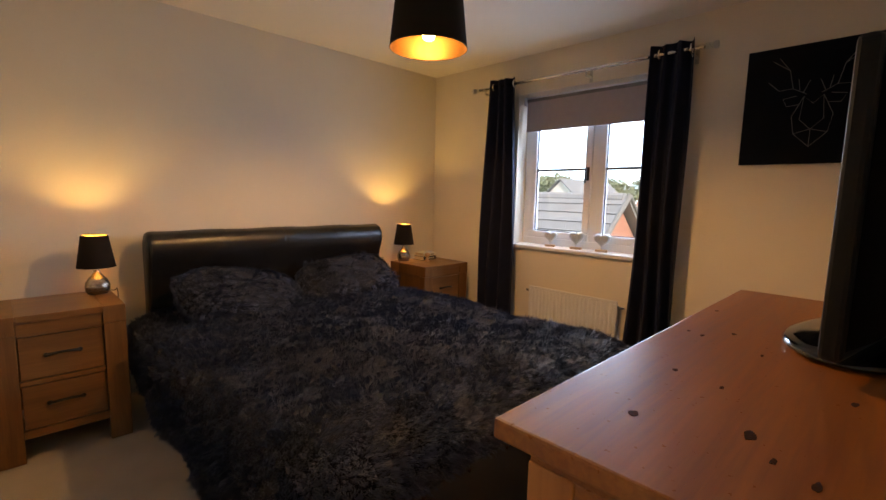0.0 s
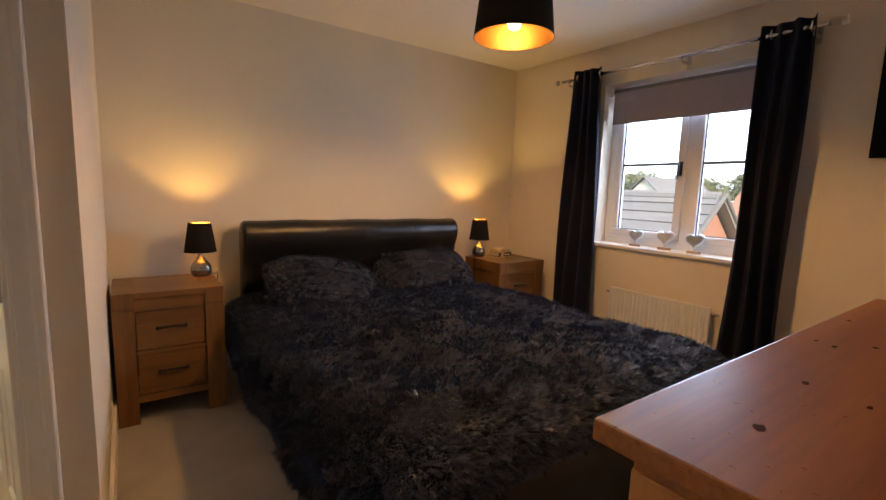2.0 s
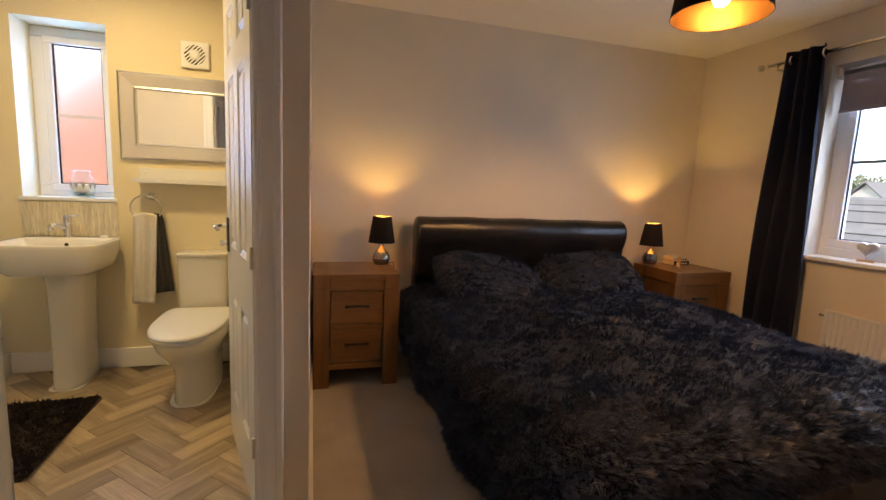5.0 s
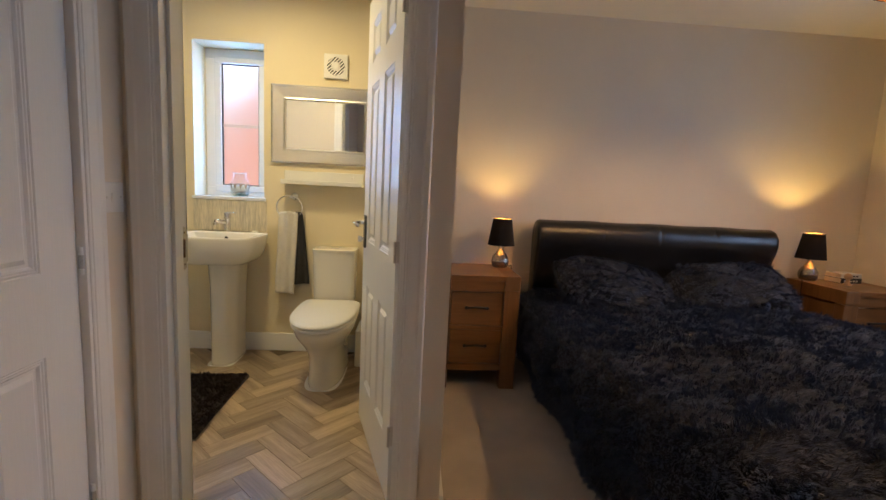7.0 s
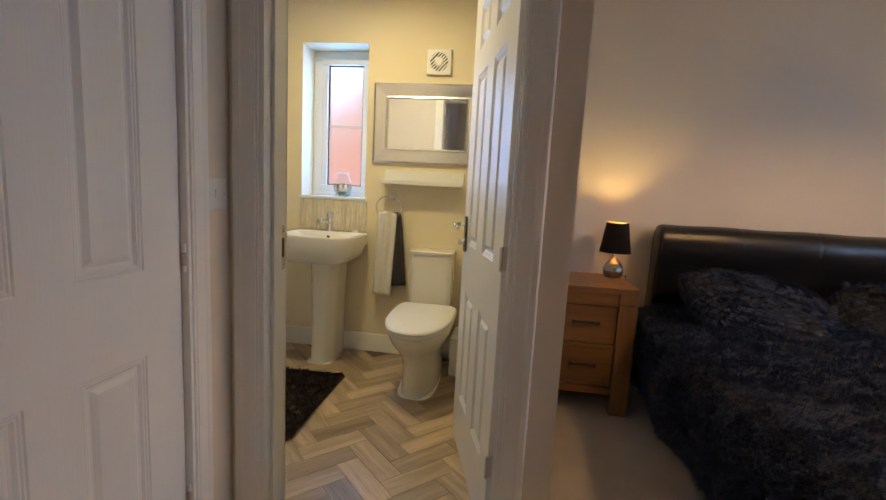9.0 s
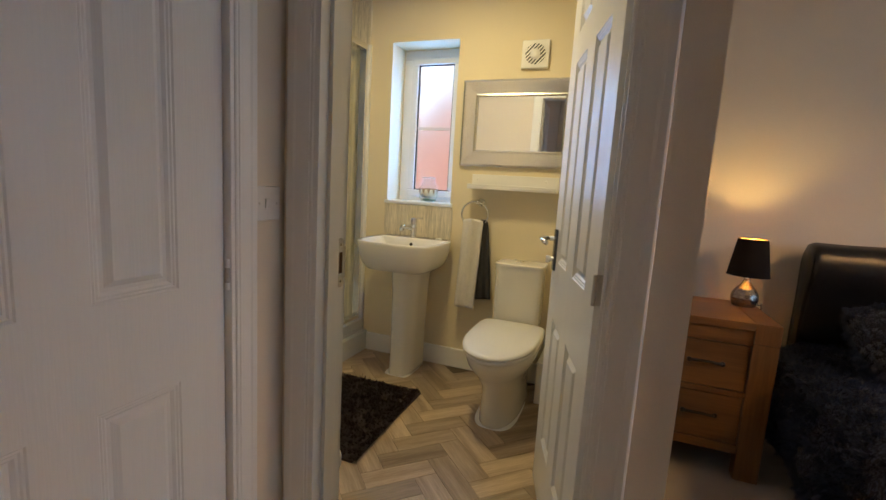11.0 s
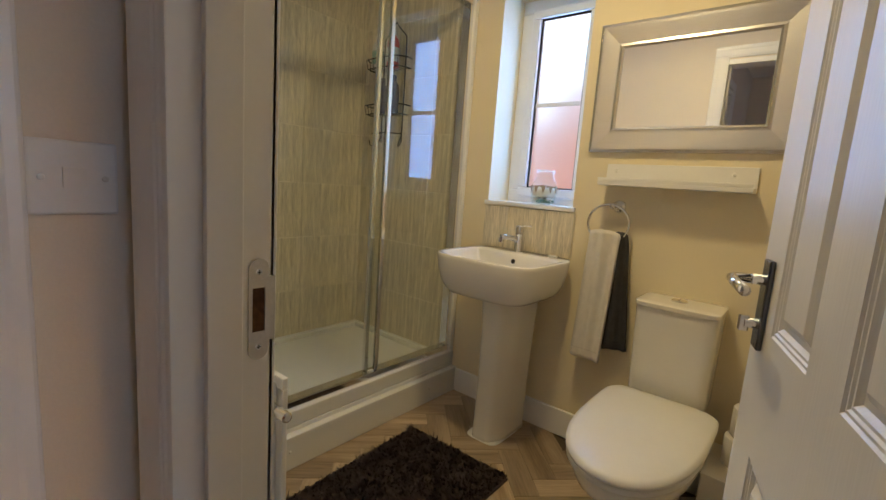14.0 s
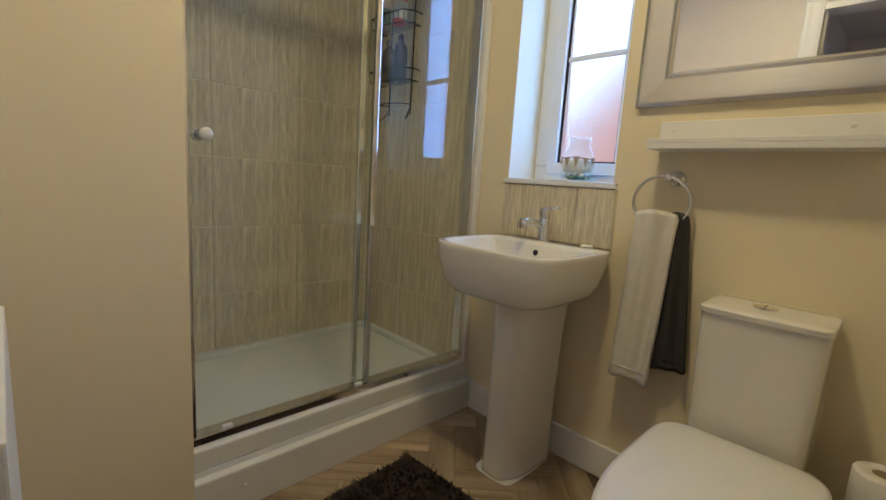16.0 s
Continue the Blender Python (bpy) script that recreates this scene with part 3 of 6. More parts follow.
def panel_door(name, w, m, label):
    """A moulded six-panel leaf in its own axes: x from the hinge, its shown face at y = 0."""
    h, t = 1.985, 0.042
    d = new(name)
    d.matrix_basis = m
    tagged(d, label, "door", kind="structure")
    sub("leaf_core", box(0, -t + 0.010, 0, w, -0.010, h), "door", d)
    st, mid = 0.118, 0.108
    cols = ((st, (w - mid) / 2), ((w + mid) / 2, w - st))
    rows = ((0.225, 0.705), (0.912, 1.60), (1.70, 1.868))
    for y0, y1, s in ((-0.010, 0.0, 1), (-t + 0.010, -t, -1)):
        bm = bmesh.new()
        lo, hi = min(y0, y1), max(y0, y1)
        for x0, x1 in ((0, st), (w - st, w), ((w - mid) / 2, (w + mid) / 2)):
            box(x0, lo, 0, x1, hi, h, bm=bm)
        zs = [0.0] + [z for r in rows for z in r] + [h]
        for z0, z1 in zip(zs[::2], zs[1::2]):
            for x0, x1 in cols:
                box(x0, lo, z0, x1, hi, z1, bm=bm)
        sub("stile_frame", bm, "door", d)
        for x0, x1 in cols:
            for z0, z1 in rows:
                pb = bmesh.new()
                frustum(pb, x0 + 0.026, z0 + 0.026, x1 - 0.026, z1 - 0.026, y0 - s * 0.001, y1 - s * 0.0015, 0.014)
                # stepped moulding round the panel: a bead, a hollow and a slope down to the field
                for (ia, fa), (ib, fb) in zip(MOULD, MOULD[1:]):
                    ya, yb = y1 + (y0 - y1) * fa, y1 + (y0 - y1) * fb
                    ra = [(x0 + ia, z0 + ia), (x1 - ia, z0 + ia), (x1 - ia, z1 - ia), (x0 + ia, z1 - ia)]
                    rb = [(x0 + ib, z0 + ib), (x1 - ib, z0 + ib), (x1 - ib, z1 - ib), (x0 + ib, z1 - ib)]
                    for e in range(4):
                        f = (e + 1) % 4
                        pb.faces.new([pb.verts.new(v) for v in ((ra[e][0], ya, ra[e][1]), (ra[f][0], ya, ra[f][1]), (rb[f][0], yb, rb[f][1]), (rb[e][0], yb, rb[e][1]))])
                sub("panel", pb, "door", d)
    return d


door_bath = panel_door("door_1", 0.686, pose(0.338, 2.192, 0.008, 0, 0, 105.5), "open white six-panel shower room door with chrome handle")
door_west = panel_door("door_2", 0.686, pose(-0.487, 1.884, 0.008, 0, 0, -90), "closed white six-panel moulded door")


def lever(door, x, z, y, s):
    plate = sub("backplate", box(x - 0.021, y, z - 0.077, x + 0.021, y + s * 0.009, z + 0.077, bevel=0.003), "handle_chrome_dark", door, "chrome handle backplate with a dark reflection in its colour")
    for zz in (0.042, -0.035):
        sub("rose", lathe([(0.009, 0), (0.009, 0.022)], 16, m=Matrix.Translation((x, y + s * 0.005, z + zz)) @ Matrix.Rotation(radians(-90 * s), 4, "X")), "chrome", plate, smooth=False)
    sub("lever", tube([(x, y + s * 0.028, z + 0.042), (x, y + s * 0.052, z + 0.042), (x - 0.012, y + s * 0.058, z + 0.042), (x - 0.05, y + s * 0.058, z + 0.040), (x - 0.105, y + s * 0.054, z + 0.036)], 0.0085, 10), "chrome", plate, "chrome lever", True)
    sub("thumb_turn", box(x - 0.004, y + s * 0.02, z - 0.05, x + 0.004, y + s * 0.036, z - 0.022, bevel=0.002), "chrome", plate)


lever(door_bath, 0.628, 0.951, 0.0, 1)
for z in (0.265, 0.940, 1.755):
    hp = sub("hinge", box(-0.0022, -0.040, z - 0.037, 0.0, -0.003, z + 0.037, bevel=0.0008), "satin", door_bath, "pale steel butt hinge")
    sub("leaf_step", box(-0.0034, -0.033, z - 0.012, -0.0022, -0.012, z + 0.012, bevel=0.0005), "satin", hp)
    for k in (-0.025, 0, 0.025):
        off = -0.0034 if k == 0 else -0.0022
        sub("screw", lathe([(0.0045, 0), (0.0038, 0.0012)], 12, m=Matrix.Translation((off, -0.022, z + k)) @ Matrix.Rotation(radians(-90), 4, "Y")), "dark_metal", hp)
    sub("knuckle", lathe([(0.0055, z - 0.037), (0.0055, z + 0.037)], 12, m=Matrix.Translation((-0.004, 0.004, 0))), "steel", hp, smooth=False)
for z in (0.25, 0.925, 1.74):
    hp = sub("hinge", lathe([(0.0065, z - 0.037), (0.0065, z + 0.037)], 14, m=Matrix.Translation((-0.004, 0.009, 0))), "gloss", door_west, "white painted hinge knuckle")
    sub("hinge_cap", lathe([(0.0075, z - 0.02), (0.0075, z - 0.016), (0.0075, z + 0.016)], 14, m=Matrix.Translation((-0.004, 0.009, 0))), "steel", hp)

# strike plate in the door lining
keep = empty("strike_plate", -0.3565, 2.172, 0.935, "steel strike plate with a dark slot in the door lining", "strike plate")
bm = bmesh.new()
for z0, z1 in ((-0.057, -0.031), (0.031, 0.057)):
    box(0, -0.0145, z0, 0.0018, 0.0145, z1, bm=bm)
for s in (1, -1):
    ends = [(0.0145 * math.cos(a), s * (0.057 + 0.0145 * math.sin(a))) for a in [math.pi * k / 14 for k in range(15)]]
    loft([[(0.0, y, z) for y, z in ends], [(0.0018, y, z) for y, z in ends]], bm=bm)
box(0, -0.0145, -0.031, 0.0018, -0.009, 0.031, bm=bm)
box(0, 0.009, -0.031, 0.0018, 0.0145, 0.031, bm=bm)
box(0, 0.0145, -0.046, 0.0018, 0.024, 0.046, bm=bm)
sub("plate", bm, "steel", keep)
sub("slot", box(-0.0005, -0.009, -0.031, 0.0004, 0.009, 0.031), "bare_wood", keep, "dark latch slot")
for z in (-0.053, 0.053):
    sc = sub("screw", lathe([(0.0048, 0), (0.004, 0.0012)], 14, m=Matrix.Translation((0.0018, 0, z)) @ Matrix.Rotation(radians(90), 4, "Y")), "chrome", keep)
    sub("cross_slot", box(0.003, -0.003, z - 0.0006, 0.0033, 0.003, z + 0.0006, bm=box(0.003, -0.0006, z - 0.003, 0.0033, 0.0006, z + 0.003)), "black", sc)

# light switch
sw = empty("light_switch", -0.4695, 2.000, 1.100, "white plastic single rocker light switch", "light switch")
sub("plate", box(0, -0.043, -0.043, 0.009, 0.043, 0.043, bevel=0.003), "white_plastic", sw)
for y in (-0.030, 0.030):
    sub("screw", lathe([(0.0036, 0), (0.0032, 0.0006), (0.001, 0.0008)], 14, m=Matrix.Translation((0.009, y, 0)) @ Matrix.Rotation(radians(90), 4, "Y")), "satin", sw)
sub("rocker", loft([[(0.009, -0.011, -0.012), (0.009, 0.011, -0.012), (0.009, 0.011, 0.012), (0.009, -0.011, 0.012)], [(0.011, -0.011, -0.012), (0.011, 0.011, -0.012), (0.0135, 0.011, 0.012), (0.0135, -0.011, 0.012)]]), "white_plastic", sw)


# ---- bedroom window ----
def window_bedroom():
    y0, y1, z0, z1, xf = 1.525, 2.785, 0.88, 2.085, 3.815
    w = new("window_1")
    tagged(w, "white uPVC two-casement window with a glazing bar", "window", kind="structure")
    bm = bmesh.new()
    f = 0.058
    for b in ((xf, y0, z0, xf + 0.07, y1, z0 + f), (xf, y0, z1 - f, xf + 0.07, y1, z1), (xf, y0, z0 + f, xf + 0.07, y0 + f, z1 - f),
              (xf, y1 - f, z0 + f, xf + 0.07, y1, z1 - f), (xf, 2.128, z0 + f, xf + 0.07, 2.182, z1 - f)):
        box(*b, bevel=0.006, bm=bm)
    sub("window_frame", bm, "upvc", w)
    for a, b in ((y0 + f, 2.128), (2.182, y1 - f)):
        bm = bmesh.new()
        s = 0.055
        c, d = z0 + f, z1 - f
        for q in ((xf - 0.012, a, c, xf + 0.045, b, c + s), (xf - 0.012, a, d - s, xf + 0.045, b, d), (xf - 0.012, a, c + s, xf + 0.045, a + s, d - s), (xf - 0.012, b - s, c + s, xf + 0.045, b, d - s)):
            box(*q, bevel=0.008, bm=bm)
        sash = sub("casement", bm, "upvc", w)
        sub("glazing_bar", box(xf + 0.008, a + s, 1.478, xf + 0.03, b - s, 1.497), "grey_strip", sash)
        p = sub("pane", box(xf + 0.016, a + s - 0.01, c + s - 0.01, xf + 0.022, b - s + 0.01, d - s + 0.01), "glass", sash)
        p.visible_shadow = False
        g = 0.006
        bm = bmesh.new()
        for q in ((xf + 0.004, a + s, c + s, xf + 0.012, b - s, c + s + g), (xf + 0.004, a + s, d - s - g, xf + 0.012, b - s, d - s), (xf + 0.004, a + s, c + s + g, xf + 0.012, a + s + g, d - s - g), (xf + 0.004, b - s - g, c + s + g, xf + 0.012, b - s, d - s - g)):
            box(*q, bm=bm)
        sub("gasket", bm, "black", sash)
    hd = sub("handle", box(xf - 0.025, 2.195, 1.40, xf - 0.012, 2.222, 1.50, bevel=0.004), "dark_metal", w, "dark metal casement handle")
    sub("grip", tube([(xf - 0.03, 2.208, 1.49), (xf - 0.05, 2.208, 1.485), (xf - 0.05, 2.208, 1.38)], 0.008, 8), "dark_metal", hd, smooth=True)
    sub("window_sill", box(3.655, 1.50, 0.852, xf + 0.01, 2.81, 0.880, bevel=0.008), "gloss", w, "white painted window board")
    return w


window_bedroom()
blind = empty("roller_blind", 3.775, 2.155, 2.04, "grey roller blind pulled a little way down", "roller blind")
sub("roller", lathe([(0.020, -0.60), (0.020, 0.60)], 20, m=Matrix.Rotation(radians(90), 4, "X")), "grey_strip", blind, smooth=True)
sub("cloth", box(-0.018, -0.595, -0.235, -0.0165, 0.595, 0.0), "blind", blind)
sub("bottom_bar", box(-0.022, -0.595, -0.245, -0.013, 0.595, -0.222, bevel=0.003), "blind", blind)
for s in (-1, 1):
    sub("bracket", box(-0.025, s * 0.615 - 0.01, -0.03, 0.03, s * 0.615 + 0.01, 0.035, bevel=0.003), "upvc", blind)


# ---- curtains and pole ----
PX, PZ = 3.605, 2.158
rail = empty("curtain_pole", PX, 2.28, PZ, "brushed steel curtain pole with clear finials", "curtain pole")
sub("rod", lathe([(0.0125, -0.86), (0.0125, 0.86)], 20, m=Matrix.Rotation(radians(90), 4, "X")), "chrome", rail, smooth=True)
for s in (-1, 1):
    fn = sub("finial", lathe([(0.013, 0.86), (0.017, 0.865), (0.017, 0.905), (0.013, 0.91)], 20, m=Matrix.Rotation(radians(-90 * s), 4, "X")), "jar_glass", rail, "clear acrylic finial", True)
    sub("end_disc", lathe([(0.014, 0.91), (0.021, 0.912), (0.021, 0.932), (0.014, 0.935)], 20, m=Matrix.Rotation(radians(-90 * s), 4, "X")), "satin", fn)
for y in (-0.80, -0.115, 0.80):
    br = sub("bracket", box(0.0, y - 0.006, -0.045, XW - PX, y + 0.006, -0.030, bevel=0.002), "steel", rail)
    sub("cup", tube([(0.018, y, 0.004), (0.012, y, -0.016), (0, y, -0.022), (-0.012, y, -0.016), (-0.016, y, 0.0)], 0.005, 8), "steel", br, smooth=True)
    sub("wall_plate", box(XW - PX - 0.006, y - 0.012, -0.07, XW - PX, y + 0.012, 0.02, bevel=0.002), "steel", br)


def curtain(yt0, yt1, yb0, yb1, z0, z1, folds, seed, label):
    rnd = random.Random(seed)
    c = empty("curtain", PX, (yt0 + yt1) / 2, z1, label, "curtain", "navy eyelet curtains")
    nx, nz = 96, 30
    ph = [rnd.uniform(0, 6.3) for _ in range(4)]
    def at(i, k, off):
        u, v = i / nx, k / nz
        y = (yt0 + (yt1 - yt0) * u) * (1 - v) + (yb0 + (yb1 - yb0) * u) * v + 0.012 * math.sin(5 * v + ph[0] + 4 * u)
        a = 0.044 * (0.85 + 0.25 * math.sin(3 * v + ph[1]))
        x = PX + a * math.sin(2 * math.pi * folds * u + ph[2] + 0.5 * math.sin(2.5 * v + ph[3])) + 0.01 * math.sin(11 * u + 3 * v) + off
        z = z1 + (z0 - z1) * v + (0.004 * math.sin(17 * u) if k == 0 else 0)
        return Vector((x, y, z)) - c.location
    bm = bmesh.new()
    fr = [[bm.verts.new(at(i, k, 0)) for i in range(nx + 1)] for k in range(nz + 1)]
    bk = [[bm.verts.new(at(i, k, 0.003)) for i in range(nx + 1)] for k in range(nz + 1)]
    for k in range(nz):
        for i in range(nx):
            bm.faces.new((fr[k][i], fr[k][i + 1], fr[k + 1][i + 1], fr[k + 1][i]))
            bm.faces.new((bk[k + 1][i], bk[k + 1][i + 1], bk[k][i + 1], bk[k][i]))
    bmesh.ops.recalc_face_normals(bm, faces=bm.faces)
    cl = sub("cloth", bm, "curtain", c, smooth=True)
    for y in (yt0 + 0.014, yt1 - 0.03):
        pts = [(0.027 * math.cos(a), y - c.location.y + 0.005 * math.cos(a), PZ - z1 + 0.027 * math.sin(a)) for a in [2 * math.pi * q / 24 for q in range(24)]]
        sub("eyelet", tube(pts, 0.006, 8, closed=True), "chrome", c, "chrome ring eyelet", True)
    return c


curtain(2.765, 3.015, 2.70, 3.07, 0.205, 2.212, 3, 1, "navy-black eyelet curtain drawn back beside the window")
curtain(1.478, 1.705, 1.455, 1.765, 0.205, 2.215, 3, 5, "navy-black eyelet curtain bunched beside the picture wall")


# ---- radiators ----
def radiator(name, m, w, h, label, flutes, pitch=0.034):
    """Its own axes: x along the wall, y out from the wall, z up from its lower edge."""
    r = new(name)
    r.matrix_basis = m
    tagged(r, label, "radiator")
    n = flutes * 6
    outline = []
    for i in range(n + 1):
        x = 0.012 + (w - 0.024) * i / n
        f = 0.5 - 0.5 * math.cos(2 * math.pi * i / 6)
        outline.append((x, 0.062 - 0.0055 * f ** 3))
    bm = loft([[(x, y, z) for x, y in outline] + [(x, 0.052, z) for x, _ in reversed(outline)] for z in (0.02, h - 0.02)])
    sub("front_panel", bm, "white_plastic", r)
    for e in ((0, 0.051, 0, w, 0.0625, 0.02), (0, 0.051, h - 0.02, w, 0.0625, h), (0, 0.052, 0.02, 0.014, 0.0625, h - 0.02), (w - 0.014, 0.052, 0.02, w, 0.0625, h - 0.02)):
        sub("panel_edge", box(*e, bevel=0.003), "white_plastic", r)
    k = int(w / pitch)
    fin = mesh_of(box(-0.001, 0.012, 0.03, 0.001, 0.052, h - 0.012), "convector_fin")
    fin.materials.append(M["white_plastic"])
    for i in range(k):
        f = new("convector_fin", fin)
        f.parent = r
        f.location.x = 0.02 + (w - 0.04) * i / (k - 1)
    # black filler: shade down between the fins is put in as colour
    sub("fin_gap_shade", box(0.02, 0.014, 0.03, w - 0.02, 0.050, h - 0.04), "black", r, "black block put in for the shade between the fins")
    sub("back_panel", box(0.01, 0.008, 0.02, w - 0.01, 0.013, h - 0.03), "white_plastic", r)
    for x in (0.10, w - 0.10):
        sub("hanging_bracket", box(x - 0.014, -0.012, h * 0.5, x + 0.014, 0.016, h - 0.02, bevel=0.002), "white_plastic", r)
    for x in (0.0, w):
        vl = sub("valve", lathe([(0.009, -0.03), (0.009, 0.03), (0.006, 0.032)], 14, m=Matrix.Translation((x + (0.012 if x else -0.012), 0.035, h - 0.045)) @ Matrix.Rotation(radians(90), 4, "Y")), "chrome", r, "small chrome vent plug")
        s = 1 if x else -1
        vv = sub("lower_valve", lathe([(0.012, 0.0), (0.016, 0.005), (0.017, 0.04), (0.013, 0.055), (0.008, 0.06)], 18, m=Matrix.Translation((x + s * 0.03, 0.035, 0.05))), "white_plastic", r, "white valve cap", True)
        sub("pipe", tube([(x + s * 0.03, 0.035, 0.055), (x + s * 0.03, 0.035, -0.10)], 0.0075, 10), "chrome", vv, smooth=True)
        sub("elbow", tube([(x, 0.035, 0.035), (x + s * 0.03, 0.035, 0.035)], 0.010, 10), "chrome", vv, smooth=True)
    return r


radiator("radiator", pose(XW, 1.838, 0.10, 0, 0, 90), 0.73, 0.462, "white ribbed panel radiator under the bedroom window", 22)
rb = radiator("radiator", pose(-0.425, 2.2015, 0.20, 0, 0, 0) @ Matrix.Translation((-0.50, 0, 0)), 0.50, 0.585, "white ribbed radiator beside the shower room door", 15, 0.045)
for x in (0.030, 0.455):
    bm = lathe([(0.006, -0.024), (0.014, -0.021), (0.0185, -0.012), (0.0195, 0.004), (0.0195, 0.018), (0.0180, 0.020), (0.0160, 0.0195)], 28, m=Matrix.Translation((x, 0.030, 0.574)) @ Matrix.Rotation(radians(90), 4, "Y"), cap=False)
    tube([(x - 0.004, 0.030, 0.574), (x - 0.004, 0.053, 0.574)], 0.0125, 16, bm=bm)
    vc = sub("air_vent_cap", bm, "white_plastic", rb, "round white end cap", True)
    sub("cap_disc", lathe([(0.0165, 0.016), (0.0155, 0.0185), (0.012, 0.0188)], 26, m=Matrix.Translation((x, 0.030, 0.574)) @ Matrix.Rotation(radians(90), 4, "Y")), "blind", vc, "pale grey disc")

# ---- bedside cabinets ----
def nightstand(m, label):
    t = new("nightstand")
    t.matrix_basis = m
    tagged(t, label, "bedside cabinet", "oak bedside cabinets")
    w, d, h, p = 0.50, 0.45, 0.69, 0.092
    sub("top", box(p, 0.0, h - 0.032, w - p, d, h, bevel=0.003), "oak_x", t)
    for x in (0, w - p):
        sub("top_end", box(x, 0.0, h - 0.085, x + p, d, h, bevel=0.004), "oak", t, "darker end-grain corner block")
    for x in (0, w - p):
        for y in (0.004, d - 0.07):
            sub("leg", box(x, y, 0, x + p, y + 0.066, h - 0.086, bevel=0.004), "oak", t)
    for x in (0.012, w - 0.03):
        sp = sub("side_panel", box(x, 0.07, 0.10, x + 0.018, d - 0.07, h - 0.086), "oak", t)
    sub("back_panel", box(p, d - 0.02, 0.10, w - p, d - 0.008, h - 0.034), "oak_x", t)
    sub("top_rail", box(p, 0.010, h - 0.098, w - p, 0.03, h - 0.033, bevel=0.002), "oak_x", t)
    sub("middle_rail", box(p, 0.012, 0.362, w - p, 0.03, 0.384, bevel=0.002), "oak_x", t)
    sub("bottom_rail", box(p, 0.010, 0.112, w - p, 0.03, 0.150, bevel=0.002), "oak_x", t)
    for z0, z1 in ((0.155, 0.358), (0.389, 0.588)):
        dr = sub("drawer", box(p + 0.004, 0.016, z0, w - p - 0.004, 0.036, z1, bevel=0.0025, bm=box(p + 0.012, 0.036, z0 + 0.01, w - p - 0.012, d - 0.03, z1 - 0.02)), "oak_x", t)
        c = w / 2
        zc = (z0 + z1) / 2 + 0.012
        pts = [(c - 0.062 + 0.124 * i / 10, 0.012 - 0.020 * math.sin(math.pi * i / 10) ** 0.6, zc + 0.008 * math.sin(math.pi * i / 10) - 0.006) for i in range(11)]
        bm = tube(pts, 0.0065, 8)
        for x in (c - 0.062, c + 0.062):
            lathe([(0.010, 0), (0.010, 0.008), (0.005, 0.012)], 12, bm, Matrix.Translation((x, 0.016, zc - 0.006)) @ Matrix.Rotation(radians(90), 4, "X"))
        sub("handle", bm, "dark_metal", dr, "dark pewter cup handle", True)
    return t


ns = nightstand(pose(0.538, 3.208, 0), "oak two-drawer bedside cabinet against the partition")
ns2 = copy_thing(ns, pose(3.015, 3.145, 0))
tagged(ns2, "oak two-drawer bedside cabinet in the window corner")


# ---- bedside lamps ----
def bedside_lamp(x, y, z, label, cable):
    t = empty("table_lamp", x, y, z, label, "table lamp", "mosaic bedside lamps")
    prof = [(0.030, 0.0), (0.046, 0.004), (0.055, 0.022), (0.058, 0.042), (0.054, 0.064), (0.042, 0.086), (0.026, 0.104), (0.016, 0.120), (0.013, 0.134)]
    bm = lathe(prof, 28)
    sub("base", bm, "mosaic", t, "silver mirror-mosaic teardrop base")
    sub("neck", lathe([(0.009, 0.134), (0.009, 0.185), (0.019, 0.188), (0.020, 0.222), (0.036, 0.226), (0.036, 0.231), (0.016, 0.234)], 16), "chrome", t)
    sub("bulb", lathe([(0.008, 0.234), (0.016, 0.248), (0.018, 0.262), (0.012, 0.278), (0.002, 0.283)], 16), "bulb", t, "lit warm bulb", True).visible_shadow = False
    n, r0, r1, z0, z1 = 40, 0.087, 0.061, 0.150, 0.320
    sub("shade", lathe([(r0, z0), (r1, z1), (r1 - 0.0015, z1), (r0 - 0.0015, z0), (r0, z0)], n, cap=False), "shade_brown", t, "dark brown tapered fabric shade", True)
    sub("shade_lining", lathe([(r0 - 0.003, z0 + 0.001), (r1 - 0.003, z1 - 0.001)], n, cap=False), "lining", t, "pale inner lining", True)
    for r, zz in ((r0, z0), (r1, z1)):
        sub("shade_rim", tube([(r * math.cos(a), r * math.sin(a), zz) for a in [2 * math.pi * k / n for k in range(n)]], 0.0018, 6, closed=True), "shade_brown", t)
    sub("cable", tube(cable, 0.0026, 6), "black", t, smooth=True)
    return t


bedside_lamp(0.972, 3.55, 0.69, "lit bedside lamp with dark shade on the oak cabinet", [(0.055, 0.01, 0.012), (0.075, 0.03, 0.006), (0.088, 0.06, 0.004), (0.098, 0.10, 0.004), (0.104, 0.113, -0.02), (0.104, 0.12, -0.16)])
bedside_lamp(3.10, 3.52, 0.69, "lit bedside lamp with dark shade beside stacked books", [(-0.055, -0.01, 0.012), (-0.07, -0.03, 0.004), (-0.082, -0.05, 0.004), (-0.089, -0.06, -0.01), (-0.092, -0.065, -0.12), (-0.085, -0.05, -0.3)])

